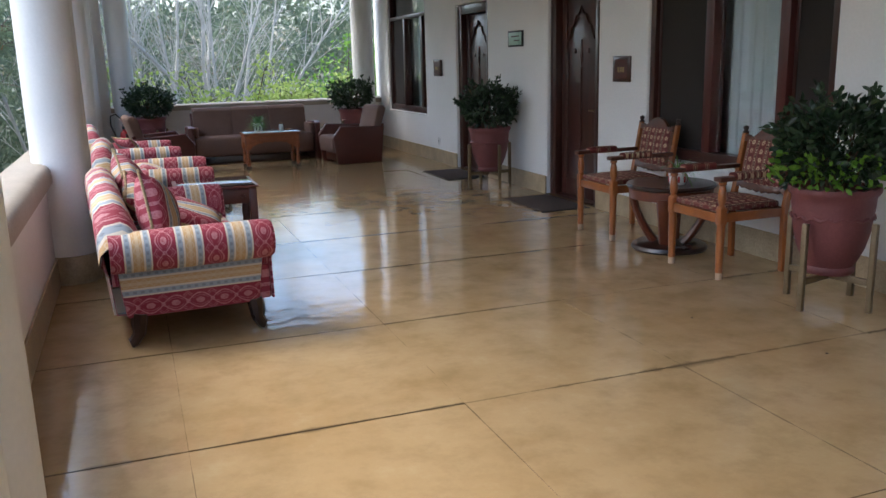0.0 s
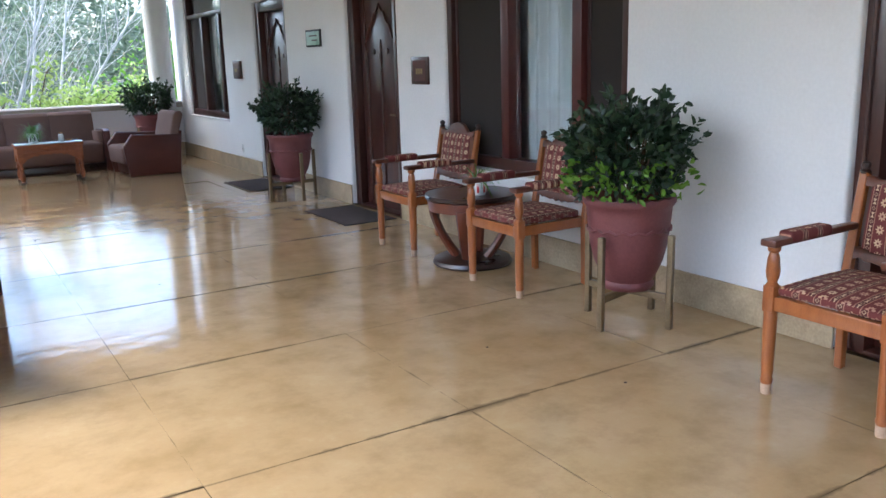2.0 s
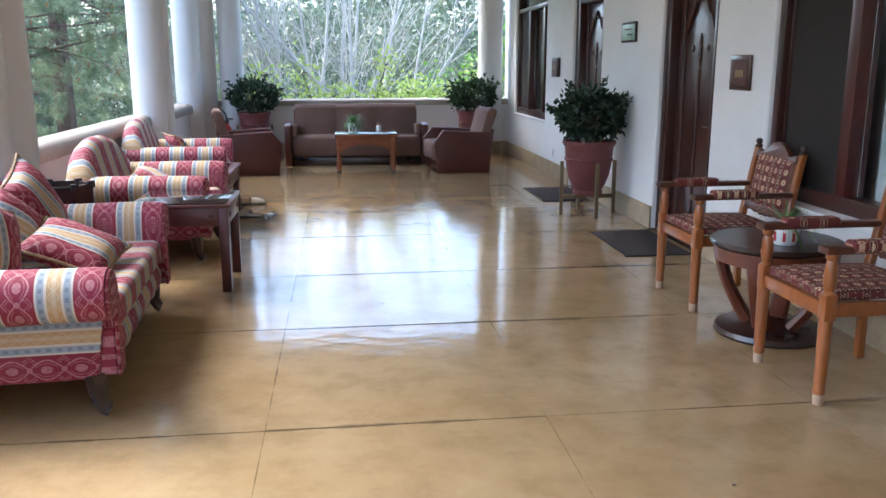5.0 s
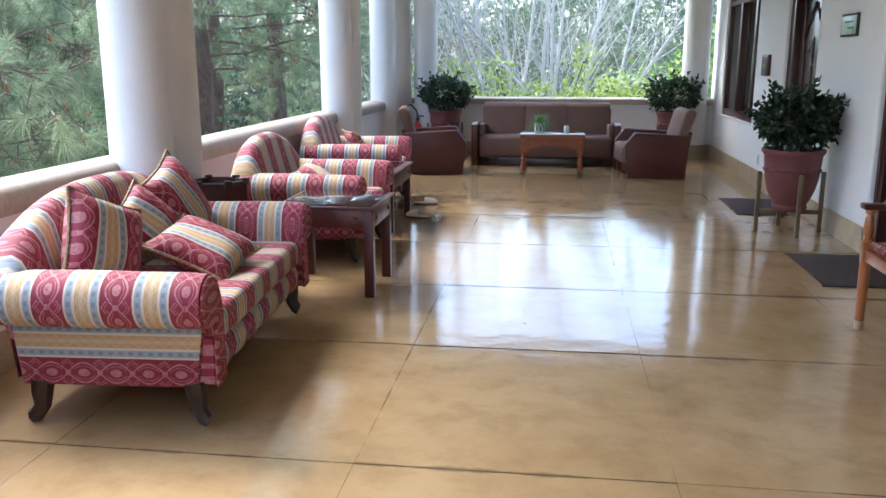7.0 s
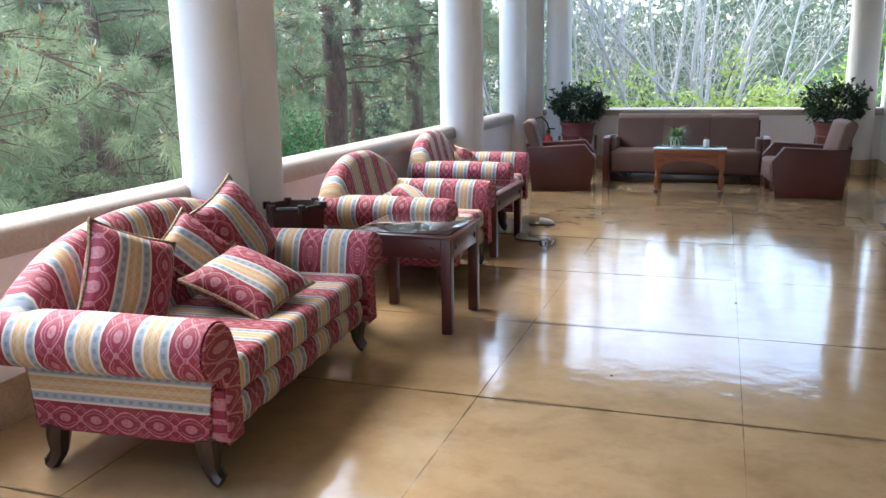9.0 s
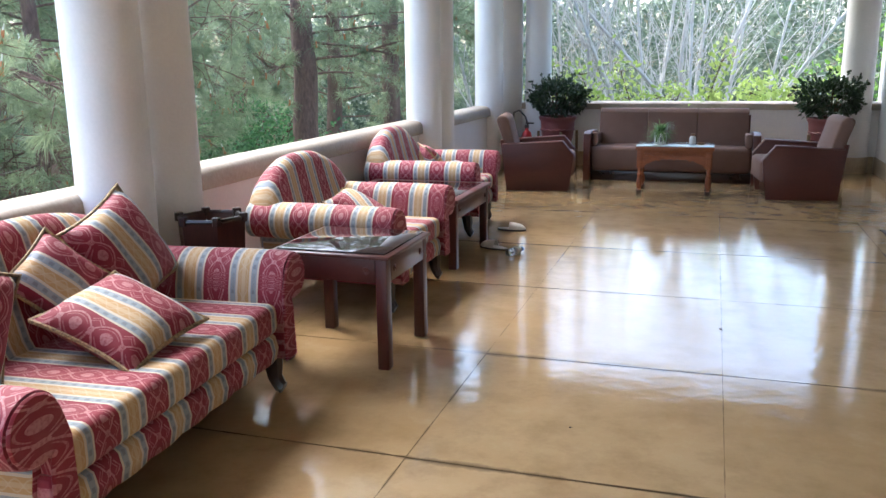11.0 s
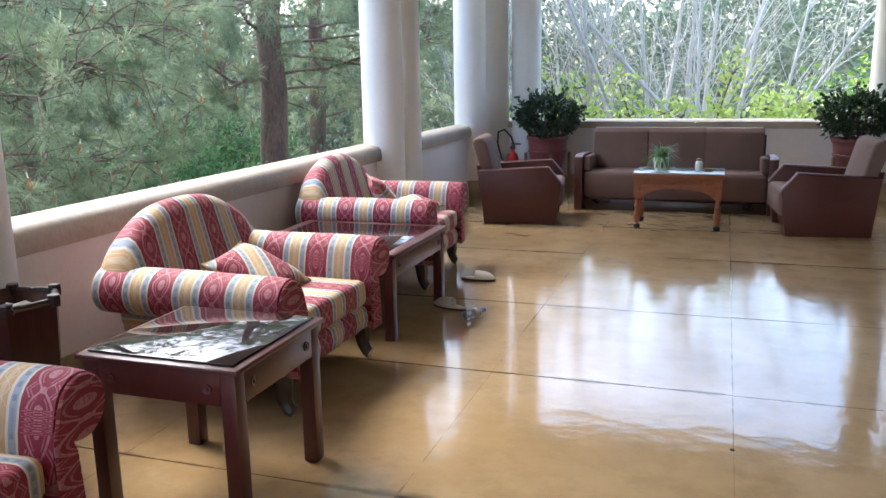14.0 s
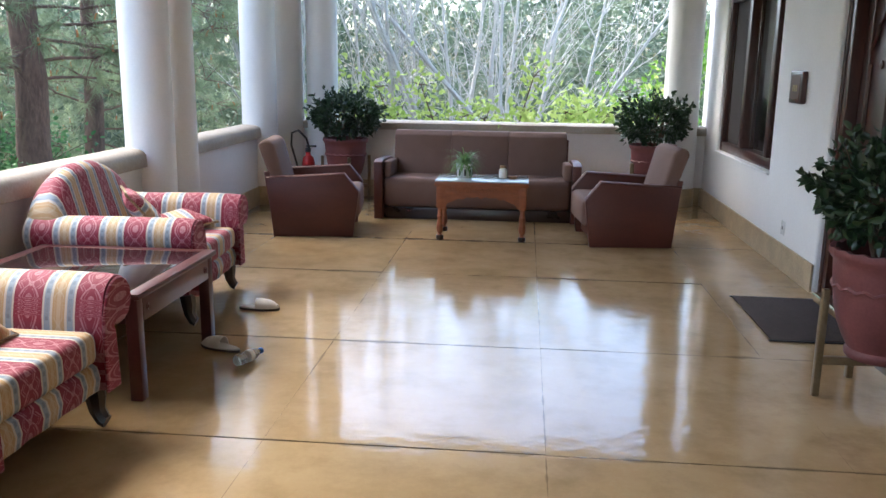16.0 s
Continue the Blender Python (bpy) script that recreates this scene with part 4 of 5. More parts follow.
def potted_plant(x, y, z, seed, label, rim_r=.247, h=.54, plant_h=.53, plant_r=.36, fresh=0, turn=0):
    rng = np.random.default_rng(seed)
    p = thing("potted_shrub", x, y, z, turn, label, "potted plant", "veranda shrubs")
    R = rim_r

    def crust(r, zz, a):
        if zz > h - .04 and r > R * .9:
            return .006 * math.sin(18 * a), .006 * math.cos(18 * a)
        return 0, 0
    prof = [(.001, 0), (R * .56, 0), (R * .60, .012), (R * .61, .035), (R * .57, .05), (R * .68, .10), (R * .80, .17), (R * .89, .26), (R * .94, .36), (R * .97, .44), (R * .98, h - .06), (R * 1.03, h - .045),
            (R * 1.07, h - .02), (R * 1.05, h), (R * .95, h), (R * .90, h - .04), (R * .88, h - .09)]
    pot = part("pot", lathe(prof, 54, wave=crust), TERRA, p, "red painted clay pot with a pie-crust rim")
    pts = []
    for i in range(73):
        a = 2 * math.pi * i / 72
        pts.append(((R * .935 + .002) * math.cos(a), (R * .935 + .002) * math.sin(a), h * .66 + .008 * math.sin(18 * a)))
    part("wavy_band", sweep(pts, [.011] * 73, 6), TERRA, pot)
    part("soil", lathe([(R * .885, h - .085), (R * .5, h - .07), (.001, h - .06)], 20), SOIL, p, "dark potting soil")
    stems, sf = [], []
    for i in range(16):
        a, r = rng.uniform(0, 2 * math.pi), rng.uniform(.2, .8) * plant_r
        b = Vector((.06 * math.cos(a), .06 * math.sin(a), h - .07))
        e = Vector((r * math.cos(a), r * math.sin(a), h + plant_h * rng.uniform(.4, .9)))
        me = sweep([b, b.lerp(e, .5) + Vector((0, 0, .05)), e], [.009, .007, .003], 5)
        vs = [v.co[:] for v in me.verts]
        k = len(stems)
        me.verts.index_update()
        sf += [[v.index + k for v in f.verts] for f in me.faces if len(f.verts) == 4]
        stems += vs
        me.free()
    raw_mesh("branching", stems, sf, TWIGBROWN, p)
    n = 1900
    pos, out = bush_points(rng, n, plant_r, h + plant_h * .46, plant_h * .52)
    d = out + rng.normal(size=(n, 3)) * .7 + np.array([0, 0, .1])
    v, f = leaf_cloud(pos - out * .03, d, .060, .039, rng)
    # a few shoots standing out of the crown
    sp, sd = [], []
    for i in range(20):
        a, ct = rng.uniform(0, 2 * math.pi), rng.uniform(.0, .95)
        o = np.array([math.cos(a) * math.sqrt(1 - ct * ct), math.sin(a) * math.sqrt(1 - ct * ct), ct])
        for k in range(9):
            q = o * np.array([plant_r, plant_r, plant_h * .5]) * (.86 + .034 * k) + np.array([0, 0, h + plant_h * .5 + .006 * k])
            sp.append(q)
            sd.append(o + rng.normal(size=3) * .8)
    v2, f2 = leaf_cloud(np.array(sp), np.array(sd), .056, .036, rng)
    tagged(raw_mesh("foliage", np.concatenate([v, v2]), np.concatenate([f, f2 + len(v)]), DARKLEAF, p), "dense dark glossy leaves", kind="stuff")
    if fresh:
        a0 = radians(fresh) - radians(turn)
        m = 150
        aa = a0 + rng.normal(size=m) * .85
        q = np.stack([np.cos(aa) * plant_r * rng.uniform(.75, 1.12, m), np.sin(aa) * plant_r * rng.uniform(.75, 1.12, m), h + plant_h * rng.uniform(.04, .40, m)], 1)
        dd = np.stack([np.cos(aa), np.sin(aa), rng.uniform(-.2, .9, m)], 1) + rng.normal(size=(m, 3)) * .4
        v, f = leaf_cloud(q, dd, .055, .034, rng)
        tagged(raw_mesh("young_foliage", v, f, FRESHLEAF, p), "bright green young leaves", kind="stuff")
    return p


def plant_stand(x, y, turn, label):
    s = thing("plant_stand", x, y, 0, turn, label, "plant stand", "bronze plant stands")
    r = .275
    for i in range(4):
        a = i * math.pi / 2
        cx, cy = r * math.cos(a), r * math.sin(a)
        part("post", box(cx - .017, cx + .017, cy - .017, cy + .017, 0, .545, .004), BRONZE, s)
    part("cross_bar", box(-r + .018, r - .018, -.016, .016, .165, .205, .003), BRONZE, s)
    part("cross_bar", box(-.016, .016, -r + .018, -.0165, .166, .204, .003), BRONZE, s)
    part("cross_bar", box(-.016, .016, .0165, r - .018, .166, .204, .003), BRONZE, s)


for x, y, turn, seed, fr in ((-.51, 5.11, 14, 3, 215), (-.365, 10.71, 2, 4, 0), (-4.19, 16.28, 20, 5, 0), (-.66, 16.28, 30, 6, 0)):
    plant_stand(x, y, turn, "bronze metal four-post plant stand holding a clay pot")
    potted_plant(x, y, .207, seed, "dense green shrub in a red clay pot on a stand", plant_r=.41 if y > 15 else .36, fresh=fr, turn=turn)


# ---- carved chairs by the wall ----
def carved_chair(x, y, rz, label):
    """Faces local -x."""
    c = thing("carved_chair", x, y, 0, rz, label, "chair", "carved veranda chairs")
    hy, fx, bx = .275, -.285, .285
    prof = [(.022, 0.0), (.024, .05), (.026, .055), (.029, .07), (.024, .085), (.027, .11), (.030, .30), (.031, .40)]
    up = [(.031, .515), (.020, .53), (.027, .55), (.031, .58), (.026, .64), (.019, .665), (.028, .675), (.028, .695)]
    for s in (-1, 1):
        lg = part("front_leg", lathe(prof, 14, fx, s * hy), HONEY, c)
        part("foot_tip", lathe([(.020, 0), (.0235, .003), (.0255, .05), (.024, .054)], 14, fx, s * hy), FOOTCAP, lg, "pale felt foot tip")
        part("leg_block", box(fx - .028, fx + .028, s * hy - .028, s * hy + .028, .395, .515, .005), HONEY, lg)
        part("arm_post", lathe(up, 14, fx, s * hy), HONEY, lg)
        bl = part("back_leg", prism([(bx - .035, 0), (bx + .005, 0), (bx + .0, .45), (bx + .085, .96), (bx + .05, .965), (bx - .045, .45)], 'y', s * hy - .022, s * hy + .022, .006, 1), HONEY, c)
        part("finial", lathe([(.024, .955), (.026, .965), (.014, .975), (.022, .99), (.02, 1.005), (.001, 1.015)], 12, bx + .068, s * hy), BLACKWOOD, bl, "dark turned finial")
        # arm with a flared paddle end and a padded middle
        pts = [(fx - .05, s * hy - .04), (fx - .05, s * hy + .04), (fx + .03, s * hy + .036), (bx + .02, s * hy + .022), (bx + .02, s * hy - .022), (fx + .03, s * hy - .036)]
        arm = part("arm", prism(pts, 'z', .695, .728, .008, 2), ARMWOOD, c, "dark worn wooden arm")
        pad = box(fx + .07, fx + .36, s * hy - .042, s * hy + .042, .700, .752, .018, 3)
        part("arm_pad", setuv(pad, lambda co, nn: (co.x, co.y * 1.3)), KILIM, arm, "maroon woven arm pad")
    part("seat_rail", box(fx + .029, bx - .03, -hy + .0, -hy + .03, .405, .47, .004), HONEY, c)
    part("seat_rail", box(fx + .029, bx - .03, hy - .03, hy - .0, .405, .47, .004), HONEY, c)
    part("seat_rail", box(fx - .02, fx + .015, -hy + .029, hy - .029, .405, .47, .004), HONEY, c)
    part("seat_rail", box(bx - .04, bx - .01, -hy + .023, hy - .023, .405, .47, .004), HONEY, c)
    seat = box(fx + .0, bx - .045, -hy + .025, hy - .025, .471, .515, .016, 3)
    bmesh.ops.subdivide_edges(seat, edges=seat.edges[:], cuts=2, use_grid_fill=True)
    for v in seat.verts:
        if v.co.z > .49:
            v.co.z += .028 * max(0, 1 - (v.co.y / hy) ** 2) * max(0, 1 - (v.co.x / .29) ** 2)
    part("seat", setuv(seat, lambda co, nn: (co.y, co.x) if abs(nn.z) > .5 else (co.y + co.x, co.z)), KILIM, c, "maroon and cream kilim seat pad", angle=60)

    def lean(z):
        return bx - .025 + (z - .45) * .165
    bk = bmesh.new()
    n = 10
    lay = []
    for i in range(n + 1):
        z = .60 + .32 * i / n
        row = []
        for k in range(9):
            yy = -.215 + .43 * k / 8
            row.append((lean(z), yy, z, .022 * max(0, 1 - (yy / .225) ** 4) * max(0, 1 - ((z - .76) / .17) ** 4)))
        lay.append(row)
    fr = [[bk.verts.new((a - .012 - p, b, cz)) for a, b, cz, p in row] for row in lay]
    bc = [[bk.verts.new((a + .014, b, cz)) for a, b, cz, p in row] for row in lay]
    for g in (fr, bc):
        for i in range(n):
            for k in range(8):
                bk.faces.new((g[i][k], g[i][k + 1], g[i + 1][k + 1], g[i + 1][k]))
    loop_f = fr[0] + [r[-1] for r in fr[1:]] + fr[-1][-2::-1] + [r[0] for r in fr[-2:0:-1]]
    loop_b = bc[0] + [r[-1] for r in bc[1:]] + bc[-1][-2::-1] + [r[0] for r in bc[-2:0:-1]]
    for i in range(len(loop_f)):
        j = (i + 1) % len(loop_f)
        bk.faces.new((loop_f[i], loop_f[j], loop_b[j], loop_b[i]))
    part("backrest", setuv(bk, lambda co, nn: (co.y, co.z)), KILIM, c, "maroon and cream kilim back pad", angle=60)
    # crest with a raised middle, and a scalloped lower rail
    pts = [(-hy + .023, .90)]
    for i in range(17):
        u = -1 + 2 * i / 16
        pts.append((u * (hy - .023), .935 + .075 * max(0, 1 - (u / .55) ** 2) ** .6 + (.012 if abs(u) > .75 else 0)))
    pts += [(hy - .023, .90)]
    crest = prism(pts, 'x', -.016, .016, .004, 1)
    for v in crest.verts:
        v.co.x += lean(v.co.z)
    part("crest_rail", crest, ARMWOOD, c, "carved crest rail with a raised middle")
    pts = [(-hy + .023, .615)]
    for i in range(17):
        u = -1 + 2 * i / 16
        pts.append((u * (hy - .023), .555 - .022 * abs(math.sin(3.5 * math.pi * u)) + .02 * abs(u)))
    pts += [(hy - .023, .615)]
    low = prism(pts, 'x', -.015, .015, .003, 1)
    for v in low.verts:
        v.co.x += lean(v.co.z)
    part("lower_rail", low, ARMWOOD, c, "scalloped carved back rail")
    return c


carved_chair(-.415, 7.585, 0, "carved honey-wood armchair with kilim pads beside a round table")
carved_chair(-.455, 6.13, 0, "carved honey-wood armchair with kilim pads beside a clay pot")
carved_chair(-.485, 3.665, 0, "carved honey-wood armchair with kilim pads by a door")


def round_table(x, y):
    t = thing("round_table", x, y, 0, 0, "round dark wooden side table on curved legs", "table")
    part("tabletop", lathe([(.001, .505), (.33, .505), (.352, .515), (.356, .53), (.348, .543), (.001, .545)], 48), BLACKWOOD, t, "dark glossy round top")
    part("apron", lathe([(.27, .42), (.325, .425), (.338, .504), (.31, .504)], 40), LEGWOOD, t)
    part("base", lathe([(.001, 0), (.295, 0), (.305, .015), (.295, .04), (.27, .052), (.001, .054)], 40), BLACKWOOD, t, "dark round plinth")
    for i in range(4):
        a = math.pi / 4 + i * math.pi / 2
        pts, ws = [], []
        for k in range(9):
            u = k / 8
            r = .12 + .185 * (1 - (1 - u) ** 1.7)
            pts.append((r * math.cos(a), r * math.sin(a), .05 + .40 * u))
            ws.append(.060 - .008 * math.sin(math.pi * u))
        part("leg", sweep(pts, ws, 8, .6), LEGWOOD, t, "curved red-brown wooden leg")


round_table(-.44, 6.86)


def small_pot(x, y, z, seed, label, r=.06, h=.11, mat=None, n=70, L=.16, spread=1.0):
    rng = np.random.default_rng(seed)
    p = thing("small_pot_plant", x, y, z, 0, label, "potted plant")
    pot = part("pot", lathe([(.001, 0), (r * .8, 0), (r * .95, h * .3), (r, h * .7), (r * .97, h), (r * .86, h), (r * .84, h * .85)], 24), WHITECERAMIC, p, "white pot with dark patterns")
    for k in range(9):
        a = 2 * math.pi * k / 9
        part("painted_mark", box(-.002, .002, -.008, .008, h * .2, h * .8, .001), mat or RUBBER, pot, at=pose(r * .96 * math.cos(a), r * .96 * math.sin(a), 0, 0, 0, math.degrees(a)))
    part("soil", lathe([(r * .84, h * .86), (.001, h * .9)], 16), SOIL, p)
    vs, fs = [], []
    for i in range(n):
        a = rng.uniform(0, 2 * math.pi)
        ln = L * rng.uniform(.6, 1.2)
        up = rng.uniform(.35, 1.5)
        w = .006
        pr = None
        for k in range(5):
            u = k / 4
            rr = ln * u * spread * .8
            zz = h * .88 + ln * (up * u - .9 * u * u * spread)
            c = np.array([rr * math.cos(a), rr * math.sin(a), zz])
            sd = np.array([-math.sin(a), math.cos(a), 0]) * w * (1 - u * .85)
            b = len(vs)
            vs += [c - sd, c + sd]
            if k:
                fs.append([b - 2, b - 1, b + 1, b])
    tagged(raw_mesh("fronds", vs, fs, FERNLEAF, p), "arching thin green fronds", kind="stuff")
    return p


small_pot(-2.66, 14.40, .561, 11, "bushy fern in a patterned white pot on the table", .078, .13, None, 240, .24, 1.0)
small_pot(-.47, 6.73, .546, 12, "small leafy plant in a coloured pot on the table", .075, .11, REDPAINT, 44, .22, 1.1)

jar = thing("jar", -2.30, 14.44, .561, 0, "white ceramic jar with a brown lid on the table", "jar")
part("body", lathe([(.001, 0), (.034, 0), (.038, .01), (.038, .07), (.03, .085), (.022, .095)], 24), WHITECERAMIC, jar)
part("lid", lathe([(.024, .095), (.026, .098), (.026, .118), (.001, .122)], 20), CORK, jar, "brown lid")
dish = thing("ash_dish", -2.21, 14.40, .561, 0, "small brown ash dish on the table", "dish")
part("bowl", lathe([(.001, 0), (.04, 0), (.048, .022), (.042, .022), (.034, .008), (.001, .007)], 20), CORK, dish)

# ---- small things ----
ext = thing("fire_extinguisher", -4.62, 16.20, 0, 0, "red fire extinguisher with a black hose", "fire extinguisher")
part("cylinder", lathe([(.001, 0), (.07, 0), (.075, .02), (.075, .46), (.06, .52), (.028, .55), (.026, .58), (.001, .58)], 28), REDPAINT, ext)
part("label_plate", lathe([(.0758, .2), (.0765, .21), (.0765, .36), (.0758, .37)], 28), PALEINK, ext, "pale printed label")
part("valve", box(-.03, .03, -.018, .018, .58, .63, .006), RUBBER, ext, "black valve head")
part("lever", box(-.02, .10, -.012, .012, .64, .66, .004), RUBBER, ext)
part("hose", sweep([(.02, 0, .60), (-.02, 0, .74), (-.11, 0, .83), (-.19, 0, .80), (-.20, 0, .66), (-.13, -.04, .45), (-.085, -.05, .25)], [.012] * 7, 8), RUBBER, ext, "black looped hose")


def doormat(y0, y1):
    m = thing("doormat", -.34, (y0 + y1) / 2, .002, 0, "dark grey-brown doormat lying before a door", "doormat", "doormats")
    b = (y1 - y0) / 2
    part("mat_surface", box(-.27, .27, -b, b, 0, .012, .004), MATT, m)
    for s in (-1, 1):
        part("edging", box(-.285, .285, min(s * b, s * (b + .016)), max(s * b, s * (b + .016)), 0, .009, .003), RUBBER, m)


doormat(8.80, 9.76)
doormat(11.55, 12.52)


def plaque(y0, y1, z0, z1, label, deep):
    s = thing("door_plaque", 0, (y0 + y1) / 2, (z0 + z1) / 2, 0, label, "sign", "room plaques")
    a, b = (y1 - y0) / 2, (z1 - z0) / 2
    part("board", box(-deep, -.001, -a, a, -b, b, min(.012, deep * .4), 2), DOORWOOD, s)
    part("panel", box(-deep - .003, -deep + .001, -a * .72, a * .72, -b * .76, b * .76, .0015, 1), BROWNWOOD, s)
    for k in range(3):
        part("raised_mark", box(-deep - .006, -deep - .0025, -a * .4 + k * a * .28, -a * .4 + k * a * .28 + a * .2, -b * .25, b * .15, .001, 1), REDINK, s, "dull gold raised numeral")


plaque(8.15, 8.455, 1.31, 1.555, "dark wooden room plaque on the white wall", .022)
plaque(13.28, 13.575, 1.33, 1.575, "dark wooden room plaque box on the white wall", .045)
sg = thing("green_sign", 0, 10.685, 1.795, 0, "small pale green sign in a dark frame on the wall", "sign")
part("sign_frame", box(-.02, -.001, -.205, .205, -.095, .095, .004), RUBBER, sg)
part("plate", box(-.024, -.0195, -.18, .18, -.075, .075, .002), SIGNGREEN, sg)
for k in range(2):
    part("text_bar", box(-.0255, -.0235, -.12, .10 - .08 * k, .02 - .05 * k, .035 - .05 * k, .0005, 1), DOORWOOD, sg)
so = thing("wall_socket", 0, 13.51, .335, 0, "small white wall socket above the skirting", "socket")
part("plate", box(-.010, -.001, -.04, .04, -.055, .055, .003), WHITECERAMIC, so)
part("hole", box(-.011, -.0095, -.012, .012, -.012, .012), RUBBER, so)


def slipper(x, y, rz, flip):
    s = thing("slipper", x, y, .001, rz, "white towelling slipper lying on the floor", "slipper", "pair of slippers")
    pts = []
    for i in range(28):
        a = 2 * math.pi * i / 28
        pts.append((.135 * math.cos(a), (.045 + .008 * math.cos(a)) * math.sin(a)))
    part("sole", prism(pts, 'z', 0, .012, .003, 1), SOLE, s)
    part("footbed", prism([(p * .97, q * .96) for p, q in pts], 'z', .0125, .02, .003, 1), WHITECLOTH, s)
    bm = bmesh.new()
    rows = []
    for i in range(7):
        u = i / 6
        xx = -.02 + .14 * u
        w = (.045 + .008 * xx / .135) * math.sqrt(max(0.04, 1 - (xx / .137) ** 2))
        hh = .05 * math.sqrt(max(0.02, 1 - u ** 2)) + .006
        rows.append([bm.verts.new((xx, w * math.cos(math.pi * k / 8), .02 + hh * math.sin(math.pi * k / 8))) for k in range(9)])
    for a, b in zip(rows, rows[1:]):
        for k in range(8):
            bm.faces.new((a[k], a[k + 1], b[k + 1], b[k]))
    bmesh.ops.recalc_face_normals(bm, faces=bm.faces)
    bmesh.ops.solidify(bm, geom=bm.faces[:], thickness=.004)
    part("strap", bm, WHITECLOTH, s, "towelling upper")


slipper(-3.80, 11.76, 2, 1)
slipper(-3.77, 10.97, 160, -1)
bt = thing("water_bottle", 0, 0, 0, 0, "clear plastic water bottle lying on the floor", "bottle")
bt.matrix_basis = pose(-3.585, 10.70, .034, -90, 0, -22)
part("body", lathe([(.001, 0), (.028, .002), (.032, .015), (.032, .05), (.029, .06), (.032, .07), (.032, .13), (.026, .155), (.013, .175), (.012, .185)], 24), GLASS, bt)
part("label_band", lathe([(.0325, .085), (.033, .088), (.033, .112), (.0325, .115)], 24), PALEINK, bt, "pale paper label")
part("cap", lathe([(.014, .186), (.0155, .188), (.0155, .203), (.001, .206)], 18), BLUEPL, bt, "blue screw cap")


# crumbs of dry leaf on the floor
for x, y, s in ((-1.985, 9.25, .011), (-1.45, 5.2, .008), (-2.6, 7.7, .007), (-1.2, 4.4, .009)):
    cr = thing("leaf_crumb", x, y, .001, 40 * x, "small dark crumb of dry leaf on the floor", "debris")
    part("flake", lathe([(.001, 0), (s, .001), (s * .7, s * .5), (.001, s * .6)], 7), TWIGBROWN, cr)


# ---- trees ----
class Wood:
    """Collects tubes for one trunk with its limbs."""

    def __init__(self):
        self.v, self.f, self.n = [], [], 0

    def tube(self, pts, r0, r1, k=6):
        pts = np.asarray(pts, float)
        m = len(pts)
        d = np.gradient(pts, axis=0)
        d /= np.maximum(np.linalg.norm(d, axis=1, keepdims=True), 1e-6)
        ref = np.array([0.31, 0.93, 0.2]) if abs(d[0][2]) > .5 else np.array([0, 0.1, 1.0])
        s = np.cross(d, ref)
        s /= np.maximum(np.linalg.norm(s, axis=1, keepdims=True), 1e-6)
        u = np.cross(s, d)
        r = np.linspace(r0, r1, m)[:, None, None]
        a = np.arange(k) * 2 * math.pi / k
        ring = pts[:, None, :] + r * (s[:, None, :] * np.cos(a)[None, :, None] + u[:, None, :] * np.sin(a)[None, :, None])
        self.v.append(ring.reshape(-1, 3))
        i = np.arange(m - 1)[:, None] * k
        j = np.arange(k)[None, :]
        j2 = (j + 1) % k
        self.f.append(np.stack([i + j, i + j2, i + k + j2, i + k + j], -1).reshape(-1, 4) + self.n)
        self.n += m * k

    def done(self, name, mat, parent):
        return raw_mesh(name, np.concatenate(self.v), np.concatenate(self.f), mat, parent, True)


def crooked(rng, p, d, L, m, wob, droop=0.0):
    pts = [np.array(p, float)]
    d = np.array(d, float) / np.linalg.norm(d)
    for i in range(m):
        d = d + rng.normal(size=3) * wob + np.array([0, 0, -droop])
        d /= np.linalg.norm(d)
        pts.append(pts[-1] + d * L / m)
    return np.array(pts)


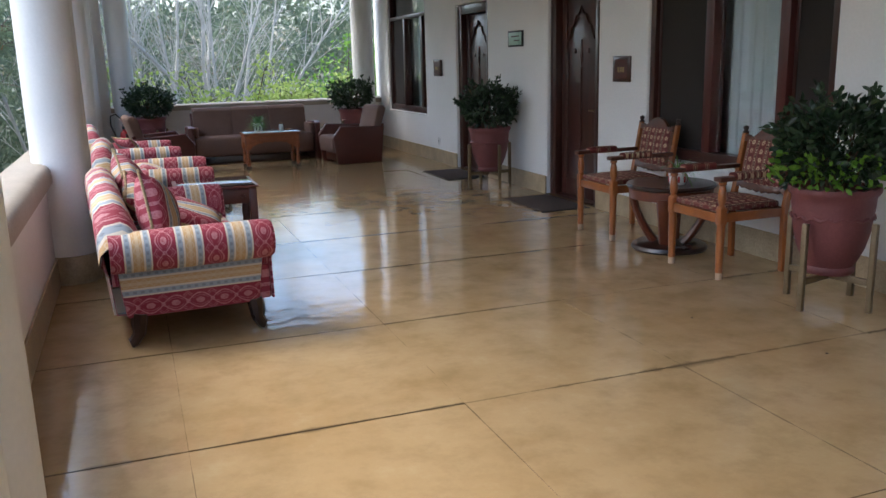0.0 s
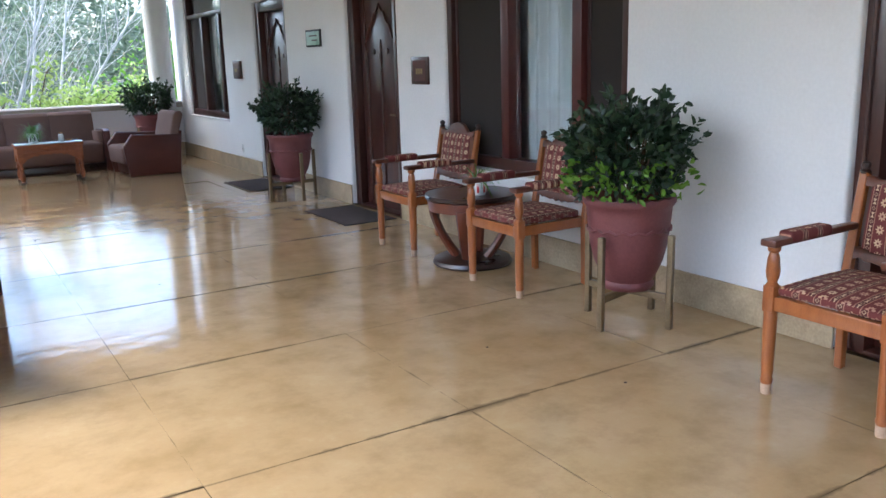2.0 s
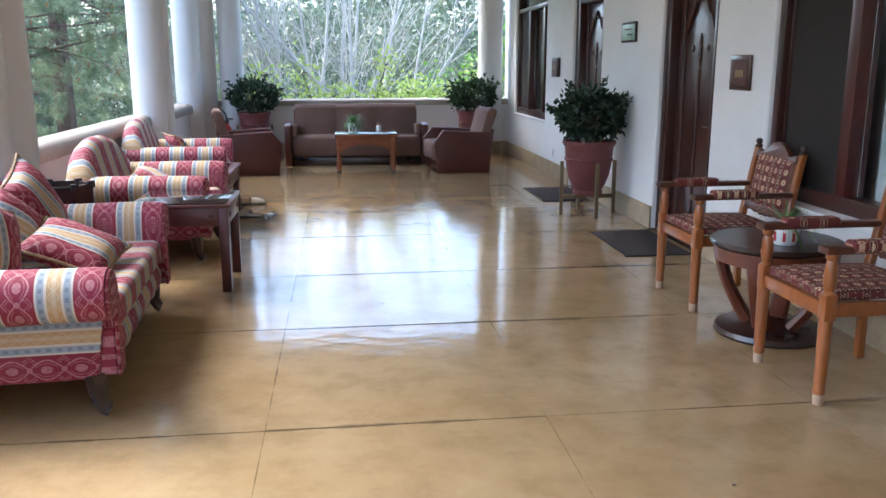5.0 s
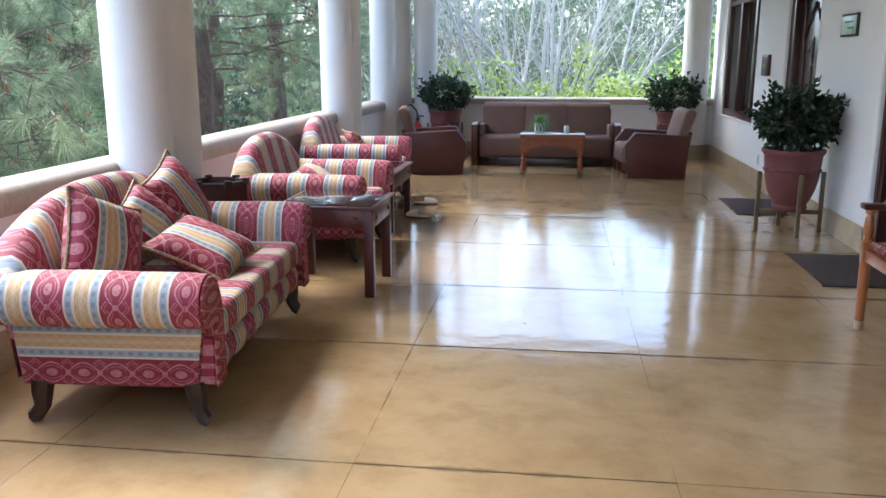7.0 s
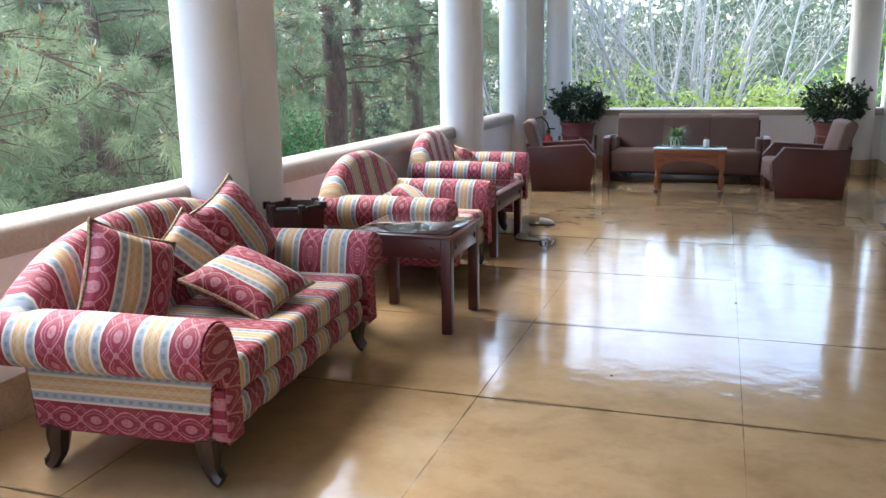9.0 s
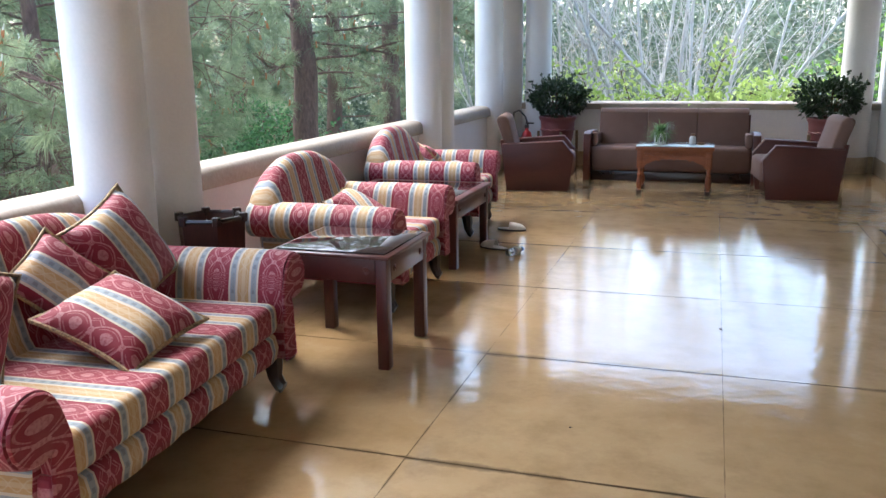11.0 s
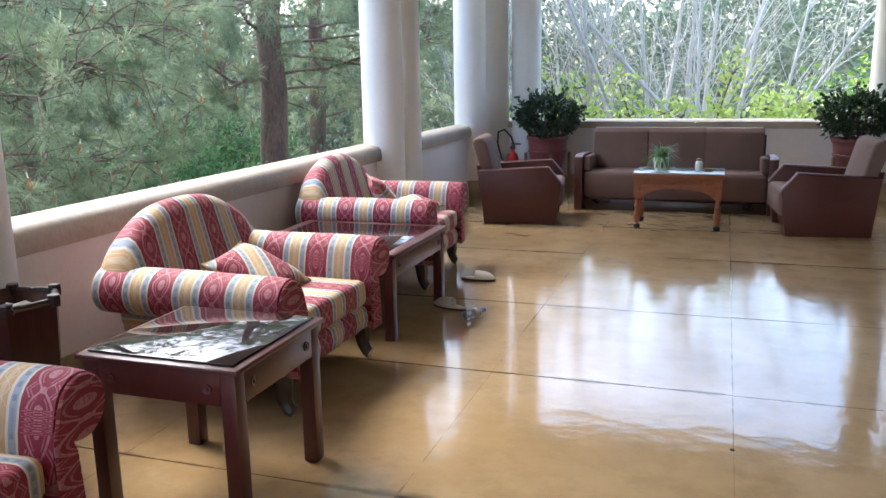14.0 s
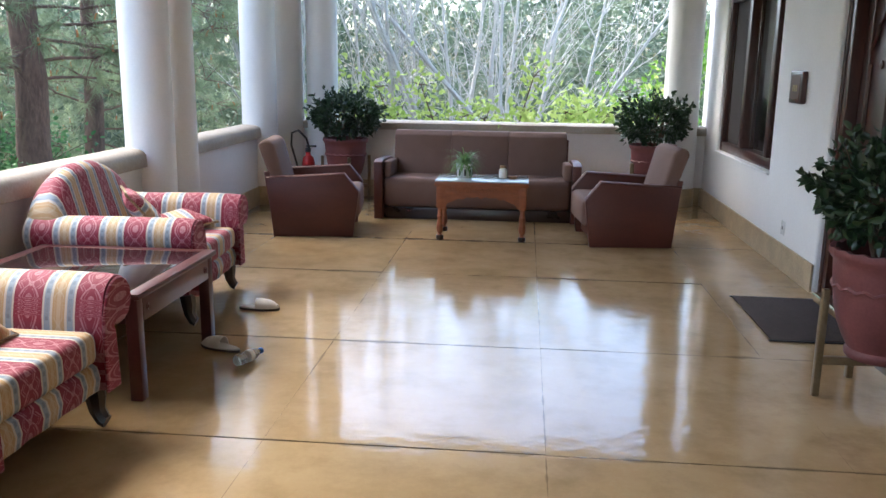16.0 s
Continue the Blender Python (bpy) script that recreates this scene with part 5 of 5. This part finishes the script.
def pine(x, y, r, h, seed, zlow, zhigh, tufts, lean=(0, 0), spread=3.0, sector=None):
    rng = np.random.default_rng(seed)
    t = thing("pine_tree", x, y, -2.2, 0, "tall pine with red-brown bark and long hanging needles", "tree", "pines beside the veranda")
    w = Wood()
    trunk = np.array([[lean[0] * i / 10, lean[1] * i / 10, h * i / 10] for i in range(11)]) + np.concatenate([np.zeros((1, 3)), rng.normal(size=(10, 3)) * .018])
    w.tube(trunk, r, r * .35, 14)
    tips = []
    nb = 34
    for i in range(nb):
        zz = 2.2 + zlow + (zhigh - zlow) * (i + rng.uniform(0, 1)) / nb
        a = rng.uniform(*sector) if sector else rng.uniform(0, 2 * math.pi)
        base = np.array([np.interp(zz, trunk[:, 2], trunk[:, k]) for k in range(3)])
        L = spread * rng.uniform(.55, 1.1)
        br = crooked(rng, base, (math.cos(a), math.sin(a), rng.uniform(-.15, .35)), L, 7, .13, .03)
        w.tube(br, r * .10, .007, 6)
        for k in range(2, 8):
            for q in range(3):
                d2 = br[k] - br[k - 1] + rng.normal(size=3) * .32
                tw = crooked(rng, br[k], d2, rng.uniform(.35, .9), 4, .2, .05)
                w.tube(tw, .008, .003, 4)
                tips += [np.concatenate([tw[i], tw[i] - tw[i - 1]]) for i in (3, 4)]
    w.done("trunk", BARK, t)["label"] = "red-brown scaly trunk with limbs"
    tips = np.array(tips)
    tips = tips[np.hypot(tips[:, 0], tips[:, 1]) > .75]
    tips = tips[rng.permutation(len(tips))[:tufts]]
    # each tuft: long needles fanning out and up round the end of its twig
    m = 64
    ax = tips[:, 3:] / np.maximum(np.linalg.norm(tips[:, 3:], axis=1, keepdims=True), 1e-6) + np.array([0, 0, .7])
    tips = tips[:, :3]
    ax /= np.linalg.norm(ax, axis=1, keepdims=True)
    axis = np.repeat(ax, m, axis=0)
    c = np.repeat(tips, m, axis=0) + axis * rng.uniform(-.10, .04, (len(axis), 1))
    d = rng.normal(size=c.shape)
    d /= np.linalg.norm(d, axis=1, keepdims=True)
    d = d * .85 + axis * .6
    d /= np.linalg.norm(d, axis=1, keepdims=True)
    L = rng.uniform(.16, .26, len(c))[:, None]
    s = np.cross(d, rng.normal(size=c.shape))
    s /= np.maximum(np.linalg.norm(s, axis=1, keepdims=True), 1e-6)
    e = c + d * L + np.array([0, 0, -.05])
    mid = c + d * L * .6
    v = np.stack([c + s * .0032, c - s * .0032, mid - s * .0028, e, mid + s * .0028], 1).reshape(-1, 3)
    base = (np.arange(len(c)) * 5)[:, None]
    f = np.concatenate([base + np.array([[0, 1, 2]]), base + np.array([[0, 2, 4]]), base + np.array([[4, 2, 3]])])
    tagged(raw_mesh("needles", v, f, NEEDLE, t), "long soft grey-green needles in tufts", kind="stuff")
    # pollen cones on some tufts
    cw, tw2 = Wood(), Wood()
    for p in tips[::5]:
        q = crooked(rng, p, (rng.normal() * .2, rng.normal() * .2, 1), .10, 3, .1)
        cw.tube(q, .021, .010, 6)
        tw2.tube(np.array([q[-1], q[-1] + (q[-1] - q[-2]) * .6, q[-1] + (q[-1] - q[-2]) * 1.4]), .008, .004, 5)
    tagged(cw.done("pollen_cone", CONE, t), "orange-brown pollen cones", kind="stuff")
    tagged(tw2.done("candle", CANDLE, t), "pale new shoots above the cones", kind="stuff")
    return t


pine(-8.75, 17.4, .27, 8.8, 21, 1.2, 6.4, 800, (.05, .1), 2.7)
pine(-11.4, 13.4, .24, 6.6, 22, -.8, 4.0, 800, (.1, -.1), 3.0)
pine(-9.3, 12.0, .17, 5.4, 23, -1.2, 2.9, 700, (-.2, .3), 2.3)
pine(-13.8, 17.5, .25, 7.2, 24, -1, 4.6, 800, (.1, 0), 3.4)
pine(-10.6, 22.5, .22, 9.4, 25, -1.0, 7.0, 900, (.1, 0), 3.0)
# two pines added for their high crowns, which block sky mirrored in the floor
pine(-8.4, 20.6, .22, 12.5, 28, 2.6, 9.6, 1800, (0, .1), 2.9)
pine(-12.6, 15.6, .24, 11.5, 29, 2.0, 8.6, 1500, (0, .1), 3.2)
pine(-14.0, 24.0, .25, 7.4, 26, -1, 4.8, 800, (0, 0), 3.6)
pine(-9.3, 8.7, .2, 6.2, 27, -1, 3.6, 800, (0, 0), 2.7)


def bare_tree(x, y, h, seed, stems):
    """stems: for each one its offset at parapet height, its lean and its radius."""
    rng = np.random.default_rng(seed)
    t = thing("bare_tree", x, y, -2.2, 0, "leafless tree with pale smooth stems and thin twigs", "tree", "bare trees past the veranda end")
    w = Wood()
    buds = []
    for off, sl, r in stems:
        foot = off - sl * 2.85 if abs(sl) < .6 else off - sl * 1.2
        st = crooked(rng, (foot, rng.normal() * .25, 0 if abs(sl) < .6 else 1.6), (sl, rng.normal() * .12, 1), h * rng.uniform(.8, 1.05), 14, .028)
        w.tube(st, r * .85, .014, 9)
        for k in range(4, 14):
            for side in range(2):
                a2 = rng.uniform(0, 2 * math.pi)
                d = st[k] - st[k - 1]
                d = d / np.linalg.norm(d) + np.array([math.cos(a2), math.sin(a2) * .6, rng.uniform(0, .3)]) * rng.uniform(.3, .75)
                br = crooked(rng, st[k], d, rng.uniform(.8, 2.2), 7, .09)
                w.tube(br, .014 * rng.uniform(.5, 1.2), .004, 5)
                for kk in range(2, 8):
                    tw = crooked(rng, br[kk], br[kk] - br[kk - 1] + rng.normal(size=3) * .16, rng.uniform(.3, .8), 4, .12)
                    w.tube(tw, .005, .002, 3)
                    buds.append(tw[-1])
    w.done("trunk", PALEBARK, t)["label"] = "pale grey stems, boughs and twigs"
    buds = np.array(buds)[::5]
    c = np.repeat(buds, 4, axis=0) + rng.normal(size=(len(buds) * 4, 3)) * .05
    v, f = leaf_cloud(c, rng.normal(size=c.shape), .05, .03, rng)
    tagged(raw_mesh("dry_leaf", v, f, BUDLEAF, t), "sparse dry buff leaves", kind="stuff")


BUDLEAF = leafy("dry_buff_leaf", (0.20, 0.17, 0.09), (0.38, 0.32, 0.18), 0.7, 0.3)
bare_tree(-1.9, 21.5, 6.6, 31, ((-.05, .50, .085), (.10, .20, .095), (-.6, .02, .07), (.9, .62, .05)))
bare_tree(-3.0, 21.7, 6.8, 32, ((.10, -.07, .085), (.06, -.95, .07), (-.35, .03, .06), (-.9, -.20, .09)))
bare_tree(-4.6, 22.0, 6.6, 33, ((.05, -.15, .08), (-.5, -.10, .06), (-.25, .30, .05), (.5, .06, .05)))
bare_tree(-6.4, 21.4, 6.4, 34, ((.0, .25, .06), (-.5, -.25, .06), (.4, .05, .05)))
bare_tree(-3.4, 25.0, 7.0, 35, ((.0, .1, .09), (-1.0, -.2, .08), (1.2, .25, .08), (2.2, .05, .06)))


def shrub(x, y, z, rx, ry, rz, n, mat, seed, label, leaf=.11, name="shrub", stems=6, cat="shrub", bare=0.2):
    rng = np.random.default_rng(seed)
    t = thing(name, x, y, z, 0, label, cat, "garden shrubs")
    w = Wood()
    pos, dr = [], []
    per = max(1, n // (stems * 14))
    for i in range(stems):
        a = rng.uniform(0, 2 * math.pi)
        b = crooked(rng, (0, 0, 0), (math.cos(a) * .4 * rx / rz, math.sin(a) * .4 * ry / rz, 1), rz * rng.uniform(.8, 1.15), 8, .12)
        w.tube(b, .03, .008, 6)
        for k in range(max(2, int(8 * bare + .5)), 9):
            for q in range(4 if bare > .5 else 2):
                a2 = rng.uniform(0, 2 * math.pi)
                tw = crooked(rng, b[k], (math.cos(a2) * rx, math.sin(a2) * ry, rng.uniform(-.1, .7) * rx), rng.uniform(.25, .8) * min(rx, 1.6), 4, .2)
                w.tube(tw, .010, .004, 4)
                c = np.repeat(tw[1:], max(1, per // 4 + 1), axis=0) + rng.normal(size=(4 * max(1, per // 4 + 1), 3)) * leaf * 1.3
                pos.append(c)
                dr.append(rng.normal(size=c.shape) + np.array([0, 0, .3]))
    w.done("branching", TWIGBROWN, t)
    v, f = leaf_cloud(np.concatenate(pos), np.concatenate(dr), leaf, leaf * .62, rng)
    tagged(raw_mesh("foliage", v, f, mat, t), kind="stuff")
    return t


# lime-leaved saplings just past the end parapet
for x, y, hh, n, sd in ((-4.35, 18.3, 2.95, 900, 41), (-3.75, 18.2, 2.9, 1000, 42), (-3.2, 18.4, 2.8, 900, 43), (-2.7, 18.2, 2.85, 900, 48), (-1.25, 18.2, 3.15, 1300, 44), (-2.1, 18.3, 2.9, 900, 46), (-0.8, 18.4, 3.1, 900, 47)):
    shrub(x, y, -2.2, .42, .32, hh, n, LIMELEAF, sd, "young sapling with lime-green leaves past the parapet", .105, "sapling", 5, "sapling", .62)
for x, y, hh, sd in ((-3.65, 18.5, 3.65, 45), (-2.42, 18.4, 3.8, 49)):
    shrub(x, y, -2.2, .2, .18, hh, 260, LIMELEAF, sd, "slender sapling with lime-green leaves past the parapet", .10, "sapling", 2, "sapling", .8)
for x, y, rr, hh, n, sd in ((-9.3, 16.3, .75, 2.75, 6000, 51), (-11.0, 19.6, 1.2, 2.6, 4000, 53)):
    shrub(x, y, -2.2, rr, rr, hh, n, SHRUBLEAF, sd, "bright green leafy garden shrub under the pines", .10, stems=8)
shrub(.75, 21.5, -2.2, 1.0, 1.0, 3.9, 2400, FRESHLEAF, 54, "bright green leafy tree past the veranda end", .13, "broadleaf_tree", 7, "tree")


def woods(x0, x1, y0, y1, n, z0, z1, seed, label, leaf=.26, thin=0.0):
    """Far woodland: trunks and loose leaf clumps with gaps."""
    rng = np.random.default_rng(seed)
    k = n // 40
    c = np.stack([rng.uniform(x0, x1, k), rng.uniform(y0, y1, k), z0 + (z1 - z0) * rng.uniform(0, 1, k) ** 1.15], 1)
    pos = np.repeat(c, 40, axis=0) + rng.normal(size=(k * 40, 3)) * np.array([.55, .55, .4])
    v, f = leaf_cloud(pos, rng.normal(size=pos.shape), leaf, leaf * .45, rng)
    ob = raw_mesh("woodland", v, f, WOODLEAF)
    return tagged(ob, label, "woods", "", "stuff")


woods(-30, -16.5, 2, 42, 42000, -2.2, 5.0, 61, "dark green far woodland beside the veranda")
woods(-17, 12, 28, 35, 30000, -2.2, 3.5, 62, "dark green far woodland past the veranda end")
woods(-48, -30, -10, 60, 30000, -2.2, 8.0, 63, "dark green distant woodland beside the veranda", .5)
woods(-30, 30, 40, 52, 26000, -2.2, 5.0, 64, "dark green distant woodland past the veranda end", .5)


# ---- floor slabs ----
def slab_mesh(w, d):
    return mesh_of("slab", box(-w / 2, w / 2, -d / 2, d / 2, -.0115, 0, .0004, 1), SLAB)


_cache = {}
_floor = bpy.data.objects["floor"]
_rng = random.Random(7)
for i in range(len(XJ) - 1):
    for j in range(len(YJ) - 1):
        w, d = XJ[i + 1] - XJ[i] - .0002, YJ[j + 1] - YJ[j] - .006
        key = (round(w, 3), round(d, 3))
        if key not in _cache:
            _cache[key] = slab_mesh(w, d)
        ob = new("slab", _cache[key])
        ob.parent = _floor
        ob.matrix_basis = pose((XJ[i] + XJ[i + 1]) / 2, (YJ[j] + YJ[j + 1]) / 2, _rng.uniform(-.0008, 0.0006), _rng.uniform(-.16, .16), _rng.uniform(-.16, .16), 0)
